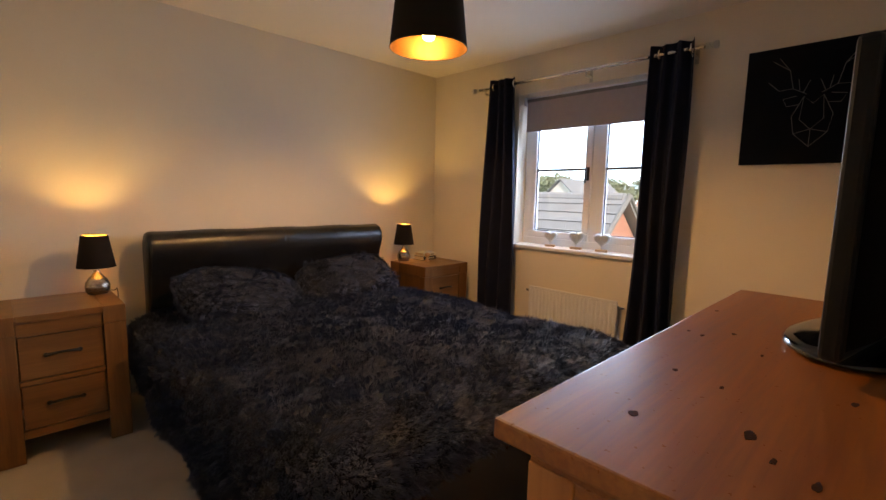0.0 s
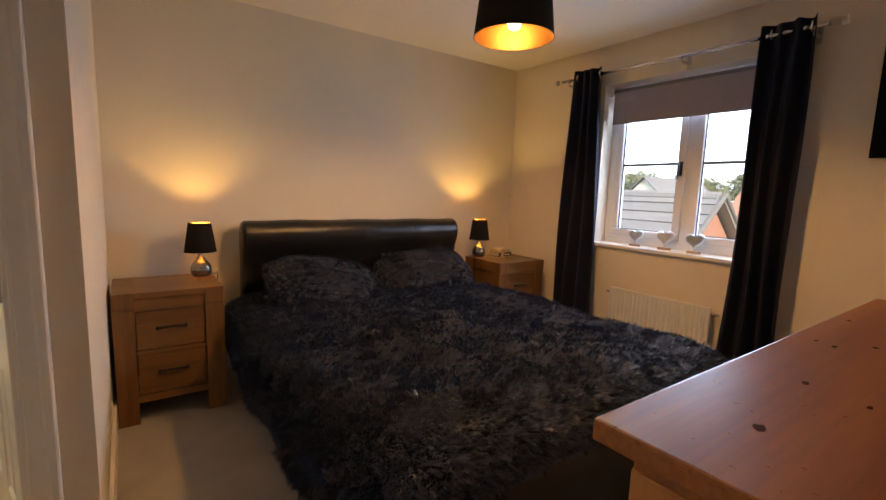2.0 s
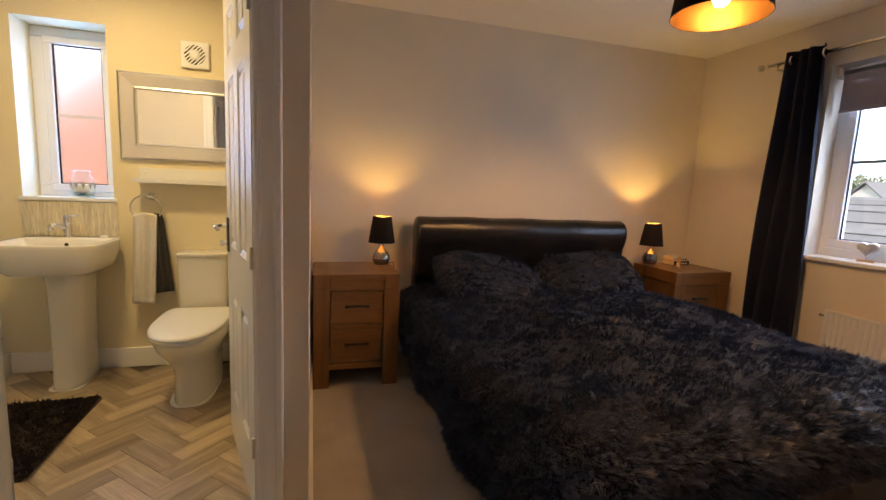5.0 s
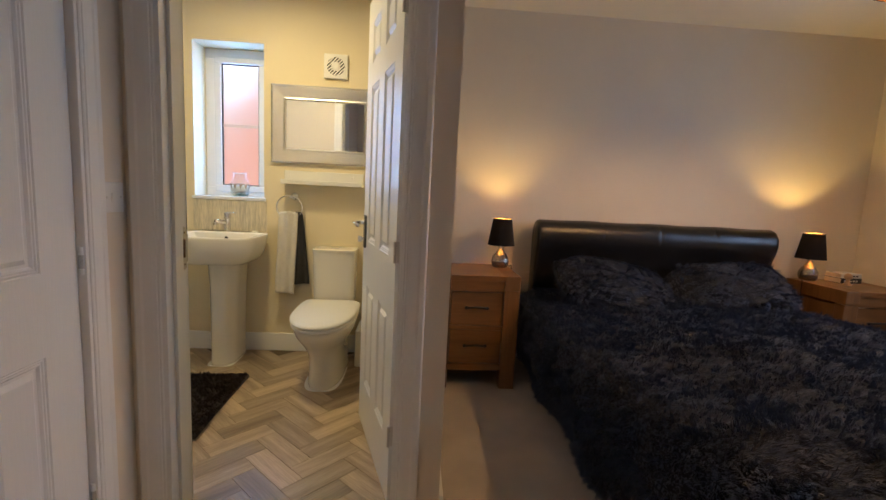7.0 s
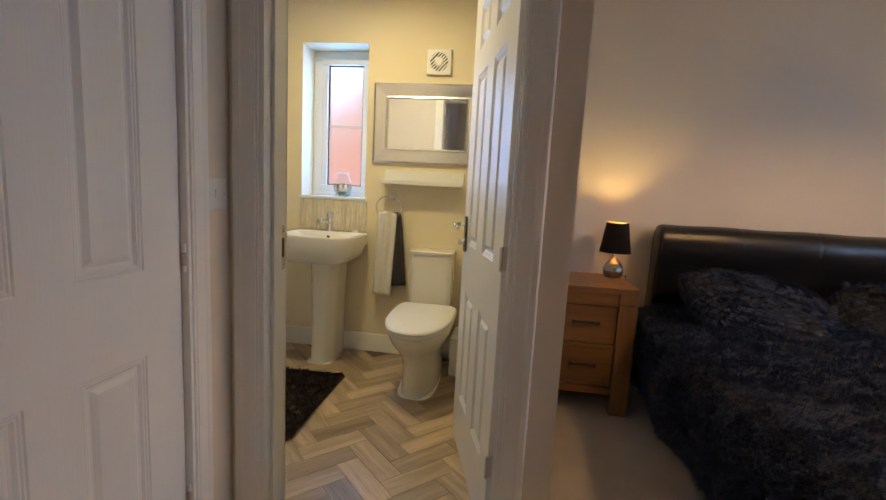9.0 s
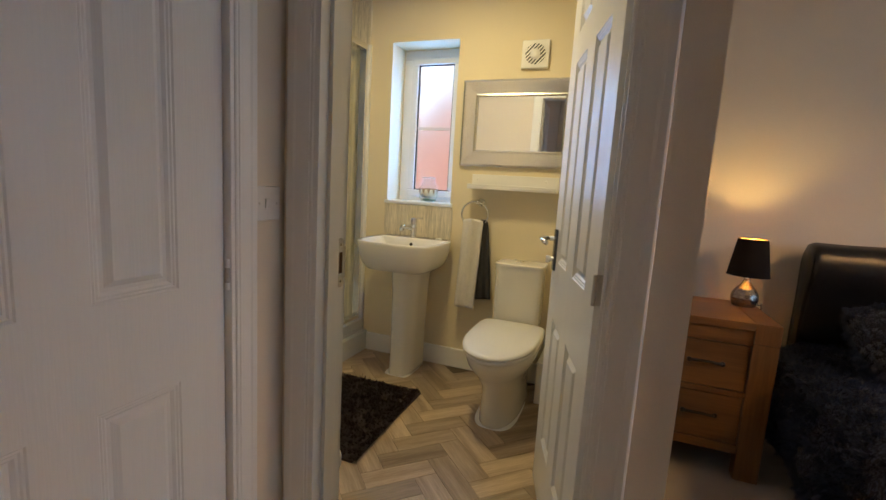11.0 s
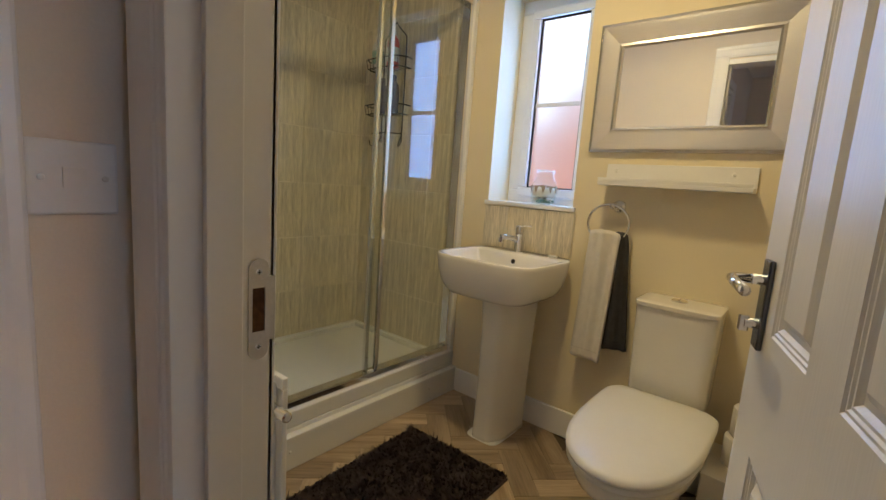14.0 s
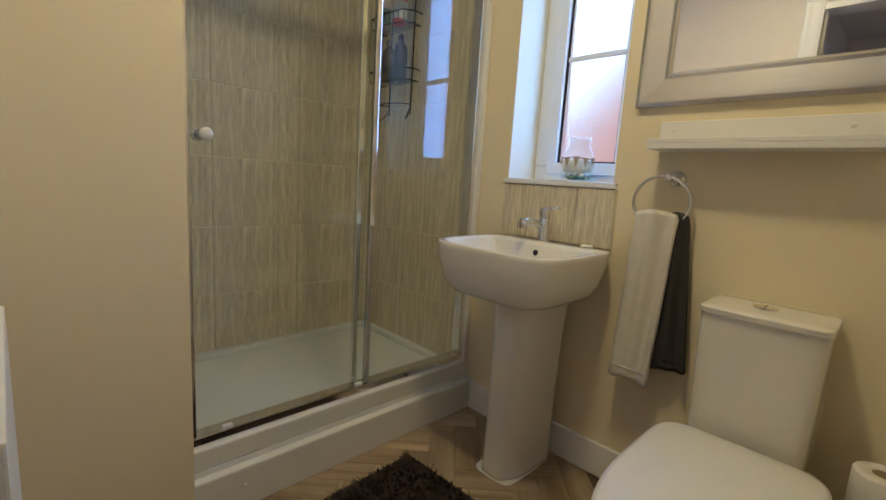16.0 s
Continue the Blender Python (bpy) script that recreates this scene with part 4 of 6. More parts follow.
# books and a little turned ornament
for k, (w, d, h, cover, a) in enumerate(((0.165, 0.115, 0.034, "book_dark", 6), (0.16, 0.11, 0.028, "label", 4))):
    z = 0.69 + (0, 0.0355)[k]
    b = empty("book", 3.335, 3.50, z, ("dark covered paperback lying on the oak cabinet", "pale covered paperback lying on another book")[k], "book", "stacked books")
    b.matrix_basis = pose(3.335, 3.50, z, 0, 0, a)
    sub("pages", box(-w / 2 + 0.002, -d / 2 + 0.003, 0.0025, w / 2 - 0.003, d / 2 - 0.003, h - 0.0025), "book_pages", b)
    bm = box(-w / 2, -d / 2, 0, w / 2, d / 2, 0.002)
    box(-w / 2, -d / 2, h - 0.002, w / 2, d / 2, h, bm=bm)
    box(-w / 2, -d / 2 - 0.001, 0, w / 2, -d / 2 + 0.001, h, bm=bm)
    sub("cover", bm, cover, b)
    bm = bmesh.new()
    for q in range(5):
        box(-0.06 + q * 0.024, -d / 2 - 0.0022, h * 0.3, -0.044 + q * 0.024, -d / 2 - 0.001, h * 0.62, bm=bm)
    sub("spine_print", bm, "label" if k == 0 else "book_dark", b, "unreadable spine lettering")
orn = empty("wooden_ornament", 3.245, 3.375, 0.69, "small turned wooden ornament with a round head", "ornament")
sub("body", lathe([(0.022, 0), (0.024, 0.006), (0.014, 0.016), (0.009, 0.03), (0.012, 0.036)], 20), "pale_wood", orn, smooth=True)
sub("head", lathe([(0.004, 0.034), (0.018, 0.042), (0.023, 0.056), (0.019, 0.07), (0.006, 0.078)], 20), "pale_wood", orn, smooth=True)


# ---- bed ----
bed = empty("bed", 2.06, 2.55, 0, "king-size black leather bed with a scrolled headboard", "bed")
BX, BY = 2.06, 2.55


def headboard():
    x0, x1 = 1.216 - BX, 2.905 - BX
    prof = [(3.605, 0.16), (3.605, 0.45), (3.603, 0.62), (3.596, 0.74), (3.584, 0.80), (3.566, 0.85), (3.556, 0.905), (3.562, 0.958), (3.590, 0.998), (3.634, 1.015), (3.676, 1.008), (3.708, 0.974), (3.72, 0.925), (3.718, 0.7), (3.717, 0.4), (3.715, 0.16)]
    seams = (0.0, 0.27, 0.5, 0.73, 1.0)
    secs = []
    n = 260
    for i in range(n + 1):
        u = i / n
        near = min(abs(u - s) for s in seams[1:-1])
        pinch = 0.0035 * math.exp(-(near / 0.004) ** 2)
        end = min(u, 1 - u) * (x1 - x0)
        r = 0.0 if end > 0.03 else 0.03 * (1 - math.sqrt(max(0, 1 - ((0.03 - end) / 0.03) ** 2)))
        sec = []
        for y, z in prof:
            cy, cz = 3.655, 0.80
            dy, dz = y - cy, z - cz
            ln = math.hypot(dy, dz)
            k = (ln - pinch - r + 0.0025 * math.sin(23 * u + 3 * z)) / ln
            sec.append((x0 + (x1 - x0) * u, cy + dy * k - BY, cz + dz * k))
        secs.append(sec)
    return loft(secs)


sub("headboard", headboard(), "leather", bed, "scrolled black leather headboard with stitched seams", True)
for s in (-1, 1):
    x = s * 0.845
    sub("side_rail", box(x - 0.03, 1.50 - BY, 0.06, x + 0.03, 3.60 - BY, 0.33, bevel=0.02), "leather", bed, smooth=True)
foot = sub("footboard", extrude_outline([(1.455 - BY, 0.04), (1.44 - BY, 0.20), (1.425 - BY, 0.40), (1.435 - BY, 0.435), (1.47 - BY, 0.45), (1.505 - BY, 0.435), (1.515 - BY, 0.40), (1.52 - BY, 0.04)], "x", -0.875, 0.875, 0.006), "leather", bed, "low black leather footboard")
for k in range(9):
    x = -0.80 + k * 0.2
    sub("stud", lathe([(0.008, 0), (0.007, 0.004), (0.003, 0.006)], 14, m=Matrix.Translation((x, 1.4285 - BY, 0.375)) @ Matrix.Rotation(radians(90), 4, "X")), "gold", foot, "brass stud")
sub("mattress", box(-0.79, 1.52 - BY, 0.30, 0.79, 3.58 - BY, 0.50, bevel=0.04, seg=3), "blind", bed)
for x in (-0.82, 0.82):
    for y in (1.52, 3.6):
        sub("foot", box(x - 0.03, y - BY - 0.03, 0, x + 0.03, y - BY + 0.03, 0.06), "black", bed)


# ---- fur throw and pillows ----
def throw_point(u, v):
    """u across the bed from the partition side, v from the pillows to the foot, both 0 to 1."""
    prof = [(0.00, 1.145, 0.07), (0.07, 1.095, 0.22), (0.14, 1.065, 0.40), (0.19, 1.10, 0.505), (0.25, 1.20, 0.545), (0.5, 2.05, 0.575), (0.76, 2.83, 0.545), (0.82, 2.93, 0.50), (0.88, 2.965, 0.40), (1.0, 2.955, 0.20)]
    for (a, xa, za), (b, xb, zb) in zip(prof, prof[1:]):
        if u <= b:
            f = (u - a) / (b - a)
            x, z = xa + (xb - xa) * f, za + (zb - za) * f
            break
    y = 3.56 + (1.52 - 3.56) * min(v / 0.86, 1.0)
    if v > 0.86:
        f = (v - 0.86) / 0.14
        y = 1.52 - 0.115 * math.sin(f * math.pi / 2)
        z -= (0.14 if z > 0.45 else 0.14 * max(0, (z - 0.07) / 0.4)) * (1 - math.cos(f * math.pi / 2))
    w = noise.noise(Vector((x * 1.7, y * 1.9, z * 1.5)))
    w2 = noise.noise(Vector((x * 6 + 4, y * 6, z * 5)))
    lift = 0.036 * w + 0.018 * w2
    side = max(0.0, min(1.0, (0.5 - z) / 0.3))
    top = 1 - side
    # the cover sags towards the foot on the partition side and swells in rolls near the foot
    lift += top * 0.022 * math.exp(-((v - 0.80) / 0.06) ** 2) * (1 + math.sin(4 * u + 1))
    cx = -1 if u < 0.5 else 1
    return Vector((x + cx * side * (lift + 0.02 * math.sin(9 * y)), y, max(0.03, z + top * lift)))


def furry(name, material, thing, grid, tufts, length, seed, flow, thick=0.0026, lock=1.0):
    """A skin over a grid of points, with shaggy tufts rooted in it."""
    rs = np.random.RandomState(seed)
    ny, nx = len(grid), len(grid[0])
    bm = bmesh.new()
    vs = [[bm.verts.new(p) for p in row] for row in grid]
    for k in range(ny - 1):
        for i in range(nx - 1):
            bm.faces.new((vs[k][i], vs[k + 1][i], vs[k + 1][i + 1], vs[k][i + 1]))
    bm.normal_update()
    under = sub(name, bm, material, thing, smooth=True)
    g = np.array([[tuple(p) for p in row] for row in grid])
    fu, fv = rs.rand(tufts) * (nx - 1.001), rs.rand(tufts) * (ny - 1.001)
    i, k = fu.astype(int), fv.astype(int)
    a, b = (fu - i)[:, None], (fv - k)[:, None]
    p00, p10, p01, p11 = g[k, i], g[k, i + 1], g[k + 1, i], g[k + 1, i + 1]
    root = p00 * (1 - a) * (1 - b) + p10 * a * (1 - b) + p01 * (1 - a) * b + p11 * a * b
    du, dv = p10 - p00, p01 - p00
    nrm = np.cross(dv, du)
    nrm /= np.linalg.norm(nrm, axis=1)[:, None] + 1e-9
    # locks lean together in patches, and the hairs of one lock meet near its tip
    ang = np.array([0.8 * noise.noise(Vector((x * 5, y * 5, z * 5 + seed))) + 1.6 * noise.noise(Vector((x * 17, y * 17, z * 17))) for x, y, z in root.tolist()])
    cell = (fu * lock).astype(int) * 100003 + (fv * lock + 0.5 * ((fu * lock).astype(int) % 2)).astype(int)
    _, own = np.unique(cell, return_inverse=True)
    many = own.max() + 1
    count = np.bincount(own, minlength=many)[:, None]
    mean = lambda q: np.stack([np.bincount(own, q[:, c], many) for c in range(3)], 1) / count
    lean = np.stack((np.cos(ang + flow), np.sin(ang + flow), np.full(tufts, -0.15)), 1)
    lean = mean(lean)[own] + 0.4 * rs.randn(many, 3)[own] + 0.25 * rs.randn(tufts, 3)
    ln = length * (0.6 + 0.8 * rs.rand(many))[own] * (0.75 + 0.4 * rs.rand(tufts))
    start = root * 0.6 + mean(root)[own] * 0.4
    tip = start + ln[:, None] * (0.6 * nrm + 0.75 * lean / (np.linalg.norm(lean, axis=1)[:, None] + 1e-9))
    side = np.cross(nrm, lean)
    side /= np.linalg.norm(side, axis=1)[:, None] + 1e-9
    me = blades(root, tip, thick * (0.6 + 0.8 * rs.rand(tufts)), side)
    me.materials.append(M["fur_hair_lit" if material == "fur" else material])
    ob = new("fur", me)
    ob.parent = under
    tagged(ob, kind="stuff")
    return under


throw = empty("bedspread", BX, BY, 0.0, "charcoal shaggy faux-fur bedspread rumpled over the bed", "bedspread")
base = Vector((BX, BY, 0))
furry("cover", "fur", throw, [[throw_point(i / 110, k / 100) - base for i in range(111)] for k in range(101)], 330000, 0.023, 3, -1.6, 0.0011, 1.8)


def pillow(m, w, d, h, seed, label):
    t = new("pillow")
    t.matrix_basis = m
    tagged(t, label, "pillow", "fur pillows")
    grid = []
    n1, n2 = 40, 28
    for k in range(n2 + 1):
        row = []
        th = math.pi * (k / n2 - 0.5)
        for i in range(n1 + 1):
            ph = 2 * math.pi * i / n1
            c, s = math.cos(ph), math.sin(ph)
            r = math.cos(th) ** 0.45 if abs(math.cos(th)) > 1e-6 else 0.0
            x = w / 2 * r * math.copysign(abs(c) ** 0.55, c)
            y = d / 2 * r * math.copysign(abs(s) ** 0.55, s)
            z = h / 2 * math.sin(th) * (1 + 0.25 * noise.noise(Vector((x * 4 + seed, y * 4, 0))))
            z *= 1 - 0.45 * (abs(x) / (w / 2)) ** 3 * 0.8
            row.append(Vector((x, y, z + 0.02 * noise.noise(Vector((x * 5, y * 5 + seed, 1))))))
        grid.append(row)
    furry("case", "fur", t, [r[::-1] for r in grid], 38000, 0.024, seed, -1.4, 0.0012, 1.0)
    return t


pillow(pose(1.66, 3.31, 0.625, 27, 9, 4), 0.76, 0.44, 0.21, 11, "charcoal faux-fur pillow with a raised corner")
pillow(pose(2.43, 3.35, 0.635, 27, -5, -6), 0.72, 0.44, 0.21, 17, "charcoal faux-fur pillow leaning on the headboard")


# ---- chest of drawers ----
chest = empty("chest_of_drawers", 1.020, 0.836, 0.008, "varnished knotty pine chest with a worn glossy top", "chest of drawers")
CL, CD = 1.16, 0.45
chest_top = sub("top", box(0, -CD, 0.975, CL, 0.0, 1.0, bevel=0.004, seg=2), "pine", chest, "knotty pine top with worn varnish")
KNOTS = ((0.181, -0.219, 0.0190, 0.0095), (0.139, -0.247, 0.0100, 0.0050), (0.119, -0.283, 0.0150, 0.0050), (0.325, -0.093, 0.0090, 0.0060), (0.556, -0.066, 0.0110, 0.0060), (0.569, -0.038, 0.0070, 0.0040), (0.614, -0.106, 0.0090, 0.0060), (0.304, -0.161, 0.0080, 0.0050), (0.800, -0.029, 0.0080, 0.0060), (0.135, -0.108, 0.0120, 0.0080), (0.508, -0.171, 0.0100, 0.0040), (0.377, -0.295, 0.0130, 0.0060))
for k, (kx, ky, ka, kb) in enumerate(KNOTS):
    eye = [(kx + 0.66 * ka * (1 + 0.18 * math.sin(3 * t + k)) * math.cos(t), ky + 0.66 * kb * (1 + 0.22 * math.sin(2 * t + 2 * k)) * math.sin(t)) for t in [2 * math.pi * q / 18 for q in range(18)]]
    sub("knot", loft([[(x, y, 0.9995) for x, y in eye], [(x, y, 1.0004) for x, y in eye]]), "knot", chest_top, "dark brown knot")
sub("top_rail", box(0.032, -CD + 0.014, 0.946, CL - 0.032, -0.032, 0.975, bevel=0.002), "pine", chest)
for y in (-0.03, -CD + 0.012):
    for x in (0.03, CL - 0.09):
        sub("corner_post", box(x, y - 0.06 if y > -0.2 else y, -0.008, x + 0.06, y if y > -0.2 else y + 0.06, 0.948, bevel=0.004), "pine_z", chest)
for x in (0.042, CL - 0.054):
    sd = sub("side_panel", box(x, -CD + 0.07, 0.09, x + 0.012, -0.09, 0.9), "pine_z", chest)
    for za, zb_ in ((0.88, 0.948), (0.06, 0.15)):
        sub("side_rail", box(x - 0.010, -CD + 0.07, za, x + 0.016, -0.09, zb_, bevel=0.003), "pine", sd)
sub("front_panel", box(0.09, -0.055, 0.06, CL - 0.09, -0.035, 0.948), "pine", chest)
sub("back_panel", box(0.05, -CD + 0.012, 0.06, CL - 0.05, -CD + 0.022, 0.948), "pine_z", chest)

# ---- television ----
tv = new("television")
tv.matrix_basis = pose(1.475, 0.576, 1.008, 0, 0, -11)
tagged(tv, "black glossy flat-screen television on a round stand", "television")
secs = []
for z, s in ((0.0, 0.86), (0.003, 0.97), (0.008, 1.0), (0.014, 0.96), (0.019, 0.80), (0.022, 0.35)):
    secs.append([(0.30 + 0.235 * s * math.cos(a), 0.014 + 0.125 * s * math.sin(a), z) for a in [2 * math.pi * k / 56 for k in range(56)]])
st = sub("stand", loft(secs), "black_gloss", tv, "oval black gloss stand", True)
sub("pillar", box(0.24, -0.055, 0.018, 0.36, -0.015, 0.09, bevel=0.012), "black_gloss", st)
sub("bezel", box(0.0, -0.012, 0.026, 0.74, 0.018, 0.492, bevel=0.013, seg=4), "black", tv, "dark bezel edge")
sub("screen", box(0.03, 0.0176, 0.075, 0.71, 0.0192, 0.466), "black_gloss", tv, "dark screen, switched off")
bk = [[(0.016, -0.011, 0.042), (0.724, -0.011, 0.042), (0.724, -0.011, 0.476), (0.016, -0.011, 0.476)], [(0.034, -0.040, 0.065), (0.706, -0.040, 0.065), (0.706, -0.040, 0.455), (0.034, -0.040, 0.455)], [(0.16, -0.075, 0.12), (0.58, -0.075, 0.12), (0.58, -0.075, 0.40), (0.16, -0.075, 0.40)]]
bkm = loft(bk)
sub("back_cover", bkm, "tv_back", tv, "matt black back cover")
for k in range(3):
    sub("rating_label", box(0.056, -0.0412, 0.118 + k * 0.013, 0.098, -0.0402, 0.126 + k * 0.013), "label", tv, "small pale printed stripe")

# ---- canvas picture ----
art = empty("canvas_picture", XW, 0.90, 1.782, "square black canvas with faint grey line drawing", "picture")
sub("canvas", box(-0.034, -0.306, -0.306, -0.002, 0.306, 0.306, bevel=0.003), "canvas", art)
lines = [[(0, -0.22), (0.07, -0.15), (0.085, -0.06), (0.04, 0.04), (0.0, 0.0), (-0.04, 0.04), (-0.085, -0.06), (-0.07, -0.15), (0, -0.22)],
         [(0.03, 0.05), (0.09, 0.085), (0.15, 0.08), (0.20, 0.13)], [(0.09, 0.085), (0.11, 0.18), (0.16, 0.25)], [(0.11, 0.18), (0.19, 0.24)], [(0.06, 0.07), (0.07, 0.13)], [(0.045, 0.06), (0.02, 0.12)],
         [(-0.03, 0.05), (-0.09, 0.085), (-0.15, 0.08), (-0.20, 0.13)], [(-0.09, 0.085), (-0.11, 0.18), (-0.16, 0.25)], [(-0.11, 0.18), (-0.19, 0.24)], [(-0.06, 0.07), (-0.07, 0.13)], [(-0.045, 0.06), (-0.02, 0.12)],
         [(0.07, 0.045), (0.13, 0.035), (0.11, -0.005), (0.06, 0.0)], [(-0.07, 0.045), (-0.13, 0.035), (-0.11, -0.005), (-0.06, 0.0)], [(0.04, 0.04), (0.05, -0.08), (0, -0.13), (-0.05, -0.08), (-0.04, 0.04)], [(-0.07, -0.15), (0, -0.13), (0.07, -0.15)], [(0, -0.22), (0, -0.13)]]
for ln in lines:
    sub("drawn_line", tube([(-0.0345, a, b) for a, b in ln], 0.0016, 5), "deer_line", art)

# ---- heart ornaments on the window board ----
def heart(m, label):
    t = new("heart_ornament")
    t.matrix_basis = m
    tagged(t, label, "ornament", "silver heart ornaments")
    sub("plinth", box(-0.035, -0.016, 0, 0.035, 0.016, 0.014, bevel=0.002), "pale_wood", t, "pale wooden plinth")
    sub("pin", tube([(0, 0, 0.013), (0, 0, 0.03)], 0.003, 8), "steel", t)
    n = 40
    def outline(s, y):
        pts = []
        for k in range(n):
            a = 2 * math.pi * k / n
            pts.append((s * 0.0031 * 16 * math.sin(a) ** 3, y, 0.074 + s * 0.0031 * (13 * math.cos(a) - 5 * math.cos(2 * a) - 2 * math.cos(3 * a) - math.cos(4 * a))))
        return pts
    body = sub("heart", loft([outline(0.6, -0.013), outline(0.9, -0.009), outline(1.0, 0.0), outline(0.9, 0.009), outline(0.6, 0.013)]), "silver", t, "hammered silver heart", True)
    for r in range(7):
        z = 0.042 + r * 0.009
        hw = 0.012 + 0.032 * min(1, r / 3.5)
        for q in (-1, 0, 1):
            sub("ridge", box(q * hw * 0.62 - hw * 0.24, -0.0165, z - 0.0025, q * hw * 0.62 + hw * 0.24, -0.011, z + 0.0025, bevel=0.001), "silver", body)
    return t


BIG = Matrix.Diagonal((1.1, 1.1, 1.1, 1))
h1 = heart(pose(3.735, 2.46, 0.88, 0, 0, -75) @ BIG, "silver ribbed heart on a pale wooden plinth")
for y, a in ((2.235, -78), (2.03, -70)):
    copy_thing(h1, pose(3.735, y, 0.88, 0, 0, a) @ BIG)

# ---- pendant ----
pend = empty("pendant_lamp", 2.07, 2.115, ZC, "lit ceiling pendant with black drum shade and gold lining", "pendant lamp")
zb = 1.93 - ZC
sub("ceiling_rose", lathe([(0.04, 0.0), (0.04, -0.012), (0.02, -0.03), (0.006, -0.034)], 24), "white_plastic", pend, smooth=True)
sub("cord", tube([(0, 0, -0.03), (0, 0, zb + 0.20)], 0.0035, 8), "white_plastic", pend)
sub("shade", lathe([(0.178, zb), (0.150, zb + 0.25)], 48, cap=False), "shade_black", pend, "black fabric drum shade", True)
sub("shade_lining", lathe([(0.1765, zb + 0.001), (0.1485, zb + 0.249)], 48, cap=False), "gold", pend, "metallic gold shade lining", True)
sub("shade_rim", tube([(0.1775 * math.cos(a), 0.1775 * math.sin(a), zb) for a in [2 * math.pi * k / 48 for k in range(48)]], 0.002, 6, closed=True), "gold", pend)
for k in range(3):
    a = 2 * math.pi * k / 3
    sub("spoke", tube([(0.02 * math.cos(a), 0.02 * math.sin(a), zb + 0.17), (0.155 * math.cos(a), 0.155 * math.sin(a), zb + 0.23)], 0.0018, 6), "white_plastic", pend)
sub("holder", lathe([(0.02, zb + 0.12), (0.02, zb + 0.18), (0.01, zb + 0.20)], 20), "white_plastic", pend)
sub("bulb", lathe([(0.012, zb + 0.12), (0.028, zb + 0.09), (0.032, zb + 0.065), (0.024, zb + 0.042), (0.004, zb + 0.032)], 20), "bulb", pend, "lit warm bulb", True).visible_shadow = False

# ---- shower room: window ----
def window_bath():
    x0, x1, z0, z1, y = -1.072, -0.62, 1.06, 2.055, 3.955
    w = new("window_2")
    tagged(w, "small white uPVC window with stippled obscure glass", "window", kind="structure")
    f = 0.062
    bm = bmesh.new()
    for b in ((x0, y, z0, x1, y + 0.07, z0 + f), (x0, y, z1 - f, x1, y + 0.07, z1), (x0, y, z0 + f, x0 + f, y + 0.07, z1 - f), (x1 - f, y, z0 + f, x1, y + 0.07, z1 - f)):
        box(*b, bevel=0.006, bm=bm)
    sub("window_frame", bm, "upvc", w)
    s, a, b, c, d = 0.046, x0 + f, x1 - 0.045, z0 + 0.03, z1 - 0.05
    bm = bmesh.new()
    for q in ((a, y - 0.012, c, b, y + 0.045, c + s), (a, y - 0.012, d - s, b, y + 0.045, d), (a, y - 0.012, c + s, a + s, y + 0.045, d - s), (b - s, y - 0.012, c + s, b, y + 0.045, d - s)):
        box(*q, bevel=0.008, bm=bm)
    sash = sub("casement", bm, "upvc", w)
    g = 0.006
    bm = bmesh.new()
    for q in ((a + s, y + 0.003, c + s, b - s, y + 0.012, c + s + g), (a + s, y + 0.003, d - s - g, b - s, y + 0.012, d - s), (a + s, y + 0.003, c + s + g, a + s + g, y + 0.012, d - s - g), (b - s - g, y + 0.003, c + s + g, b - s, y + 0.012, d - s - g)):
        box(*q, bm=bm)
    sub("gasket", bm, "black", sash)
    p = sub("pane", box(a + s - 0.01, y + 0.016, c + s - 0.01, b - s + 0.01, y + 0.021, d - s + 0.01), "frosted", sash, "stippled obscure glass")
    p.visible_shadow = False
    sub("glazing_bar", box(a + s, y + 0.004, 1.538, b - s, y + 0.014, 1.556), "upvc", sash)
    sub("window_sill", box(x0 - 0.012, YW - 0.018, 1.040, x1 + 0.015, y + 0.01, 1.060, bevel=0.003), "upvc", w, "white tiled window ledge")


window_bath()

# splashback tiles under the window
sp = empty("splashback", -0.835, YW, 0.832, "beige streaked splashback tiles behind the basin", "splashback")
sub("grout_bed", box(-0.245, -0.006, 0, 0.235, 0, 0.207), "grout", sp)
for a, b in ((-0.243, -0.104), (-0.101, 0.087), (0.090, 0.233)):
    sub("tile", box(a, -0.012, 0.002, b, -0.005, 0.205, bevel=0.001), "tile", sp)

# ---- basin ----
basin = empty("basin", -0.81, YW, 0, "white ceramic pedestal wash basin", "wash basin")


def ring(cx, yc, ax, ay, z, p=4.5, back=-0.001):
    return squircle(cx, yc, ax, ay, z, 48, p, back)


secs = [ring(0, -0.20, 0.13, 0.165, 0.655, 3.5), ring(0, -0.215, 0.188, 0.203, 0.664, 4.5), ring(0, -0.219, 0.205, 0.213, 0.682, 5), ring(0, -0.225, 0.222, 0.224, 0.718, 5), ring(0, -0.228, 0.240, 0.232, 0.77), ring(0, -0.229, 0.247, 0.234, 0.815), ring(0, -0.229, 0.2475, 0.2345, 0.828), ring(0, -0.229, 0.245, 0.232, 0.833),
        ring(0, -0.252, 0.225, 0.192, 0.831, 4.5, -0.125), ring(0, -0.252, 0.218, 0.184, 0.822, 4.5, -0.13), ring(0, -0.25, 0.20, 0.165, 0.78, 4, -0.14), ring(0, -0.25, 0.15, 0.12, 0.735, 3, -0.15), ring(0, -0.25, 0.05, 0.05, 0.718, 2)]
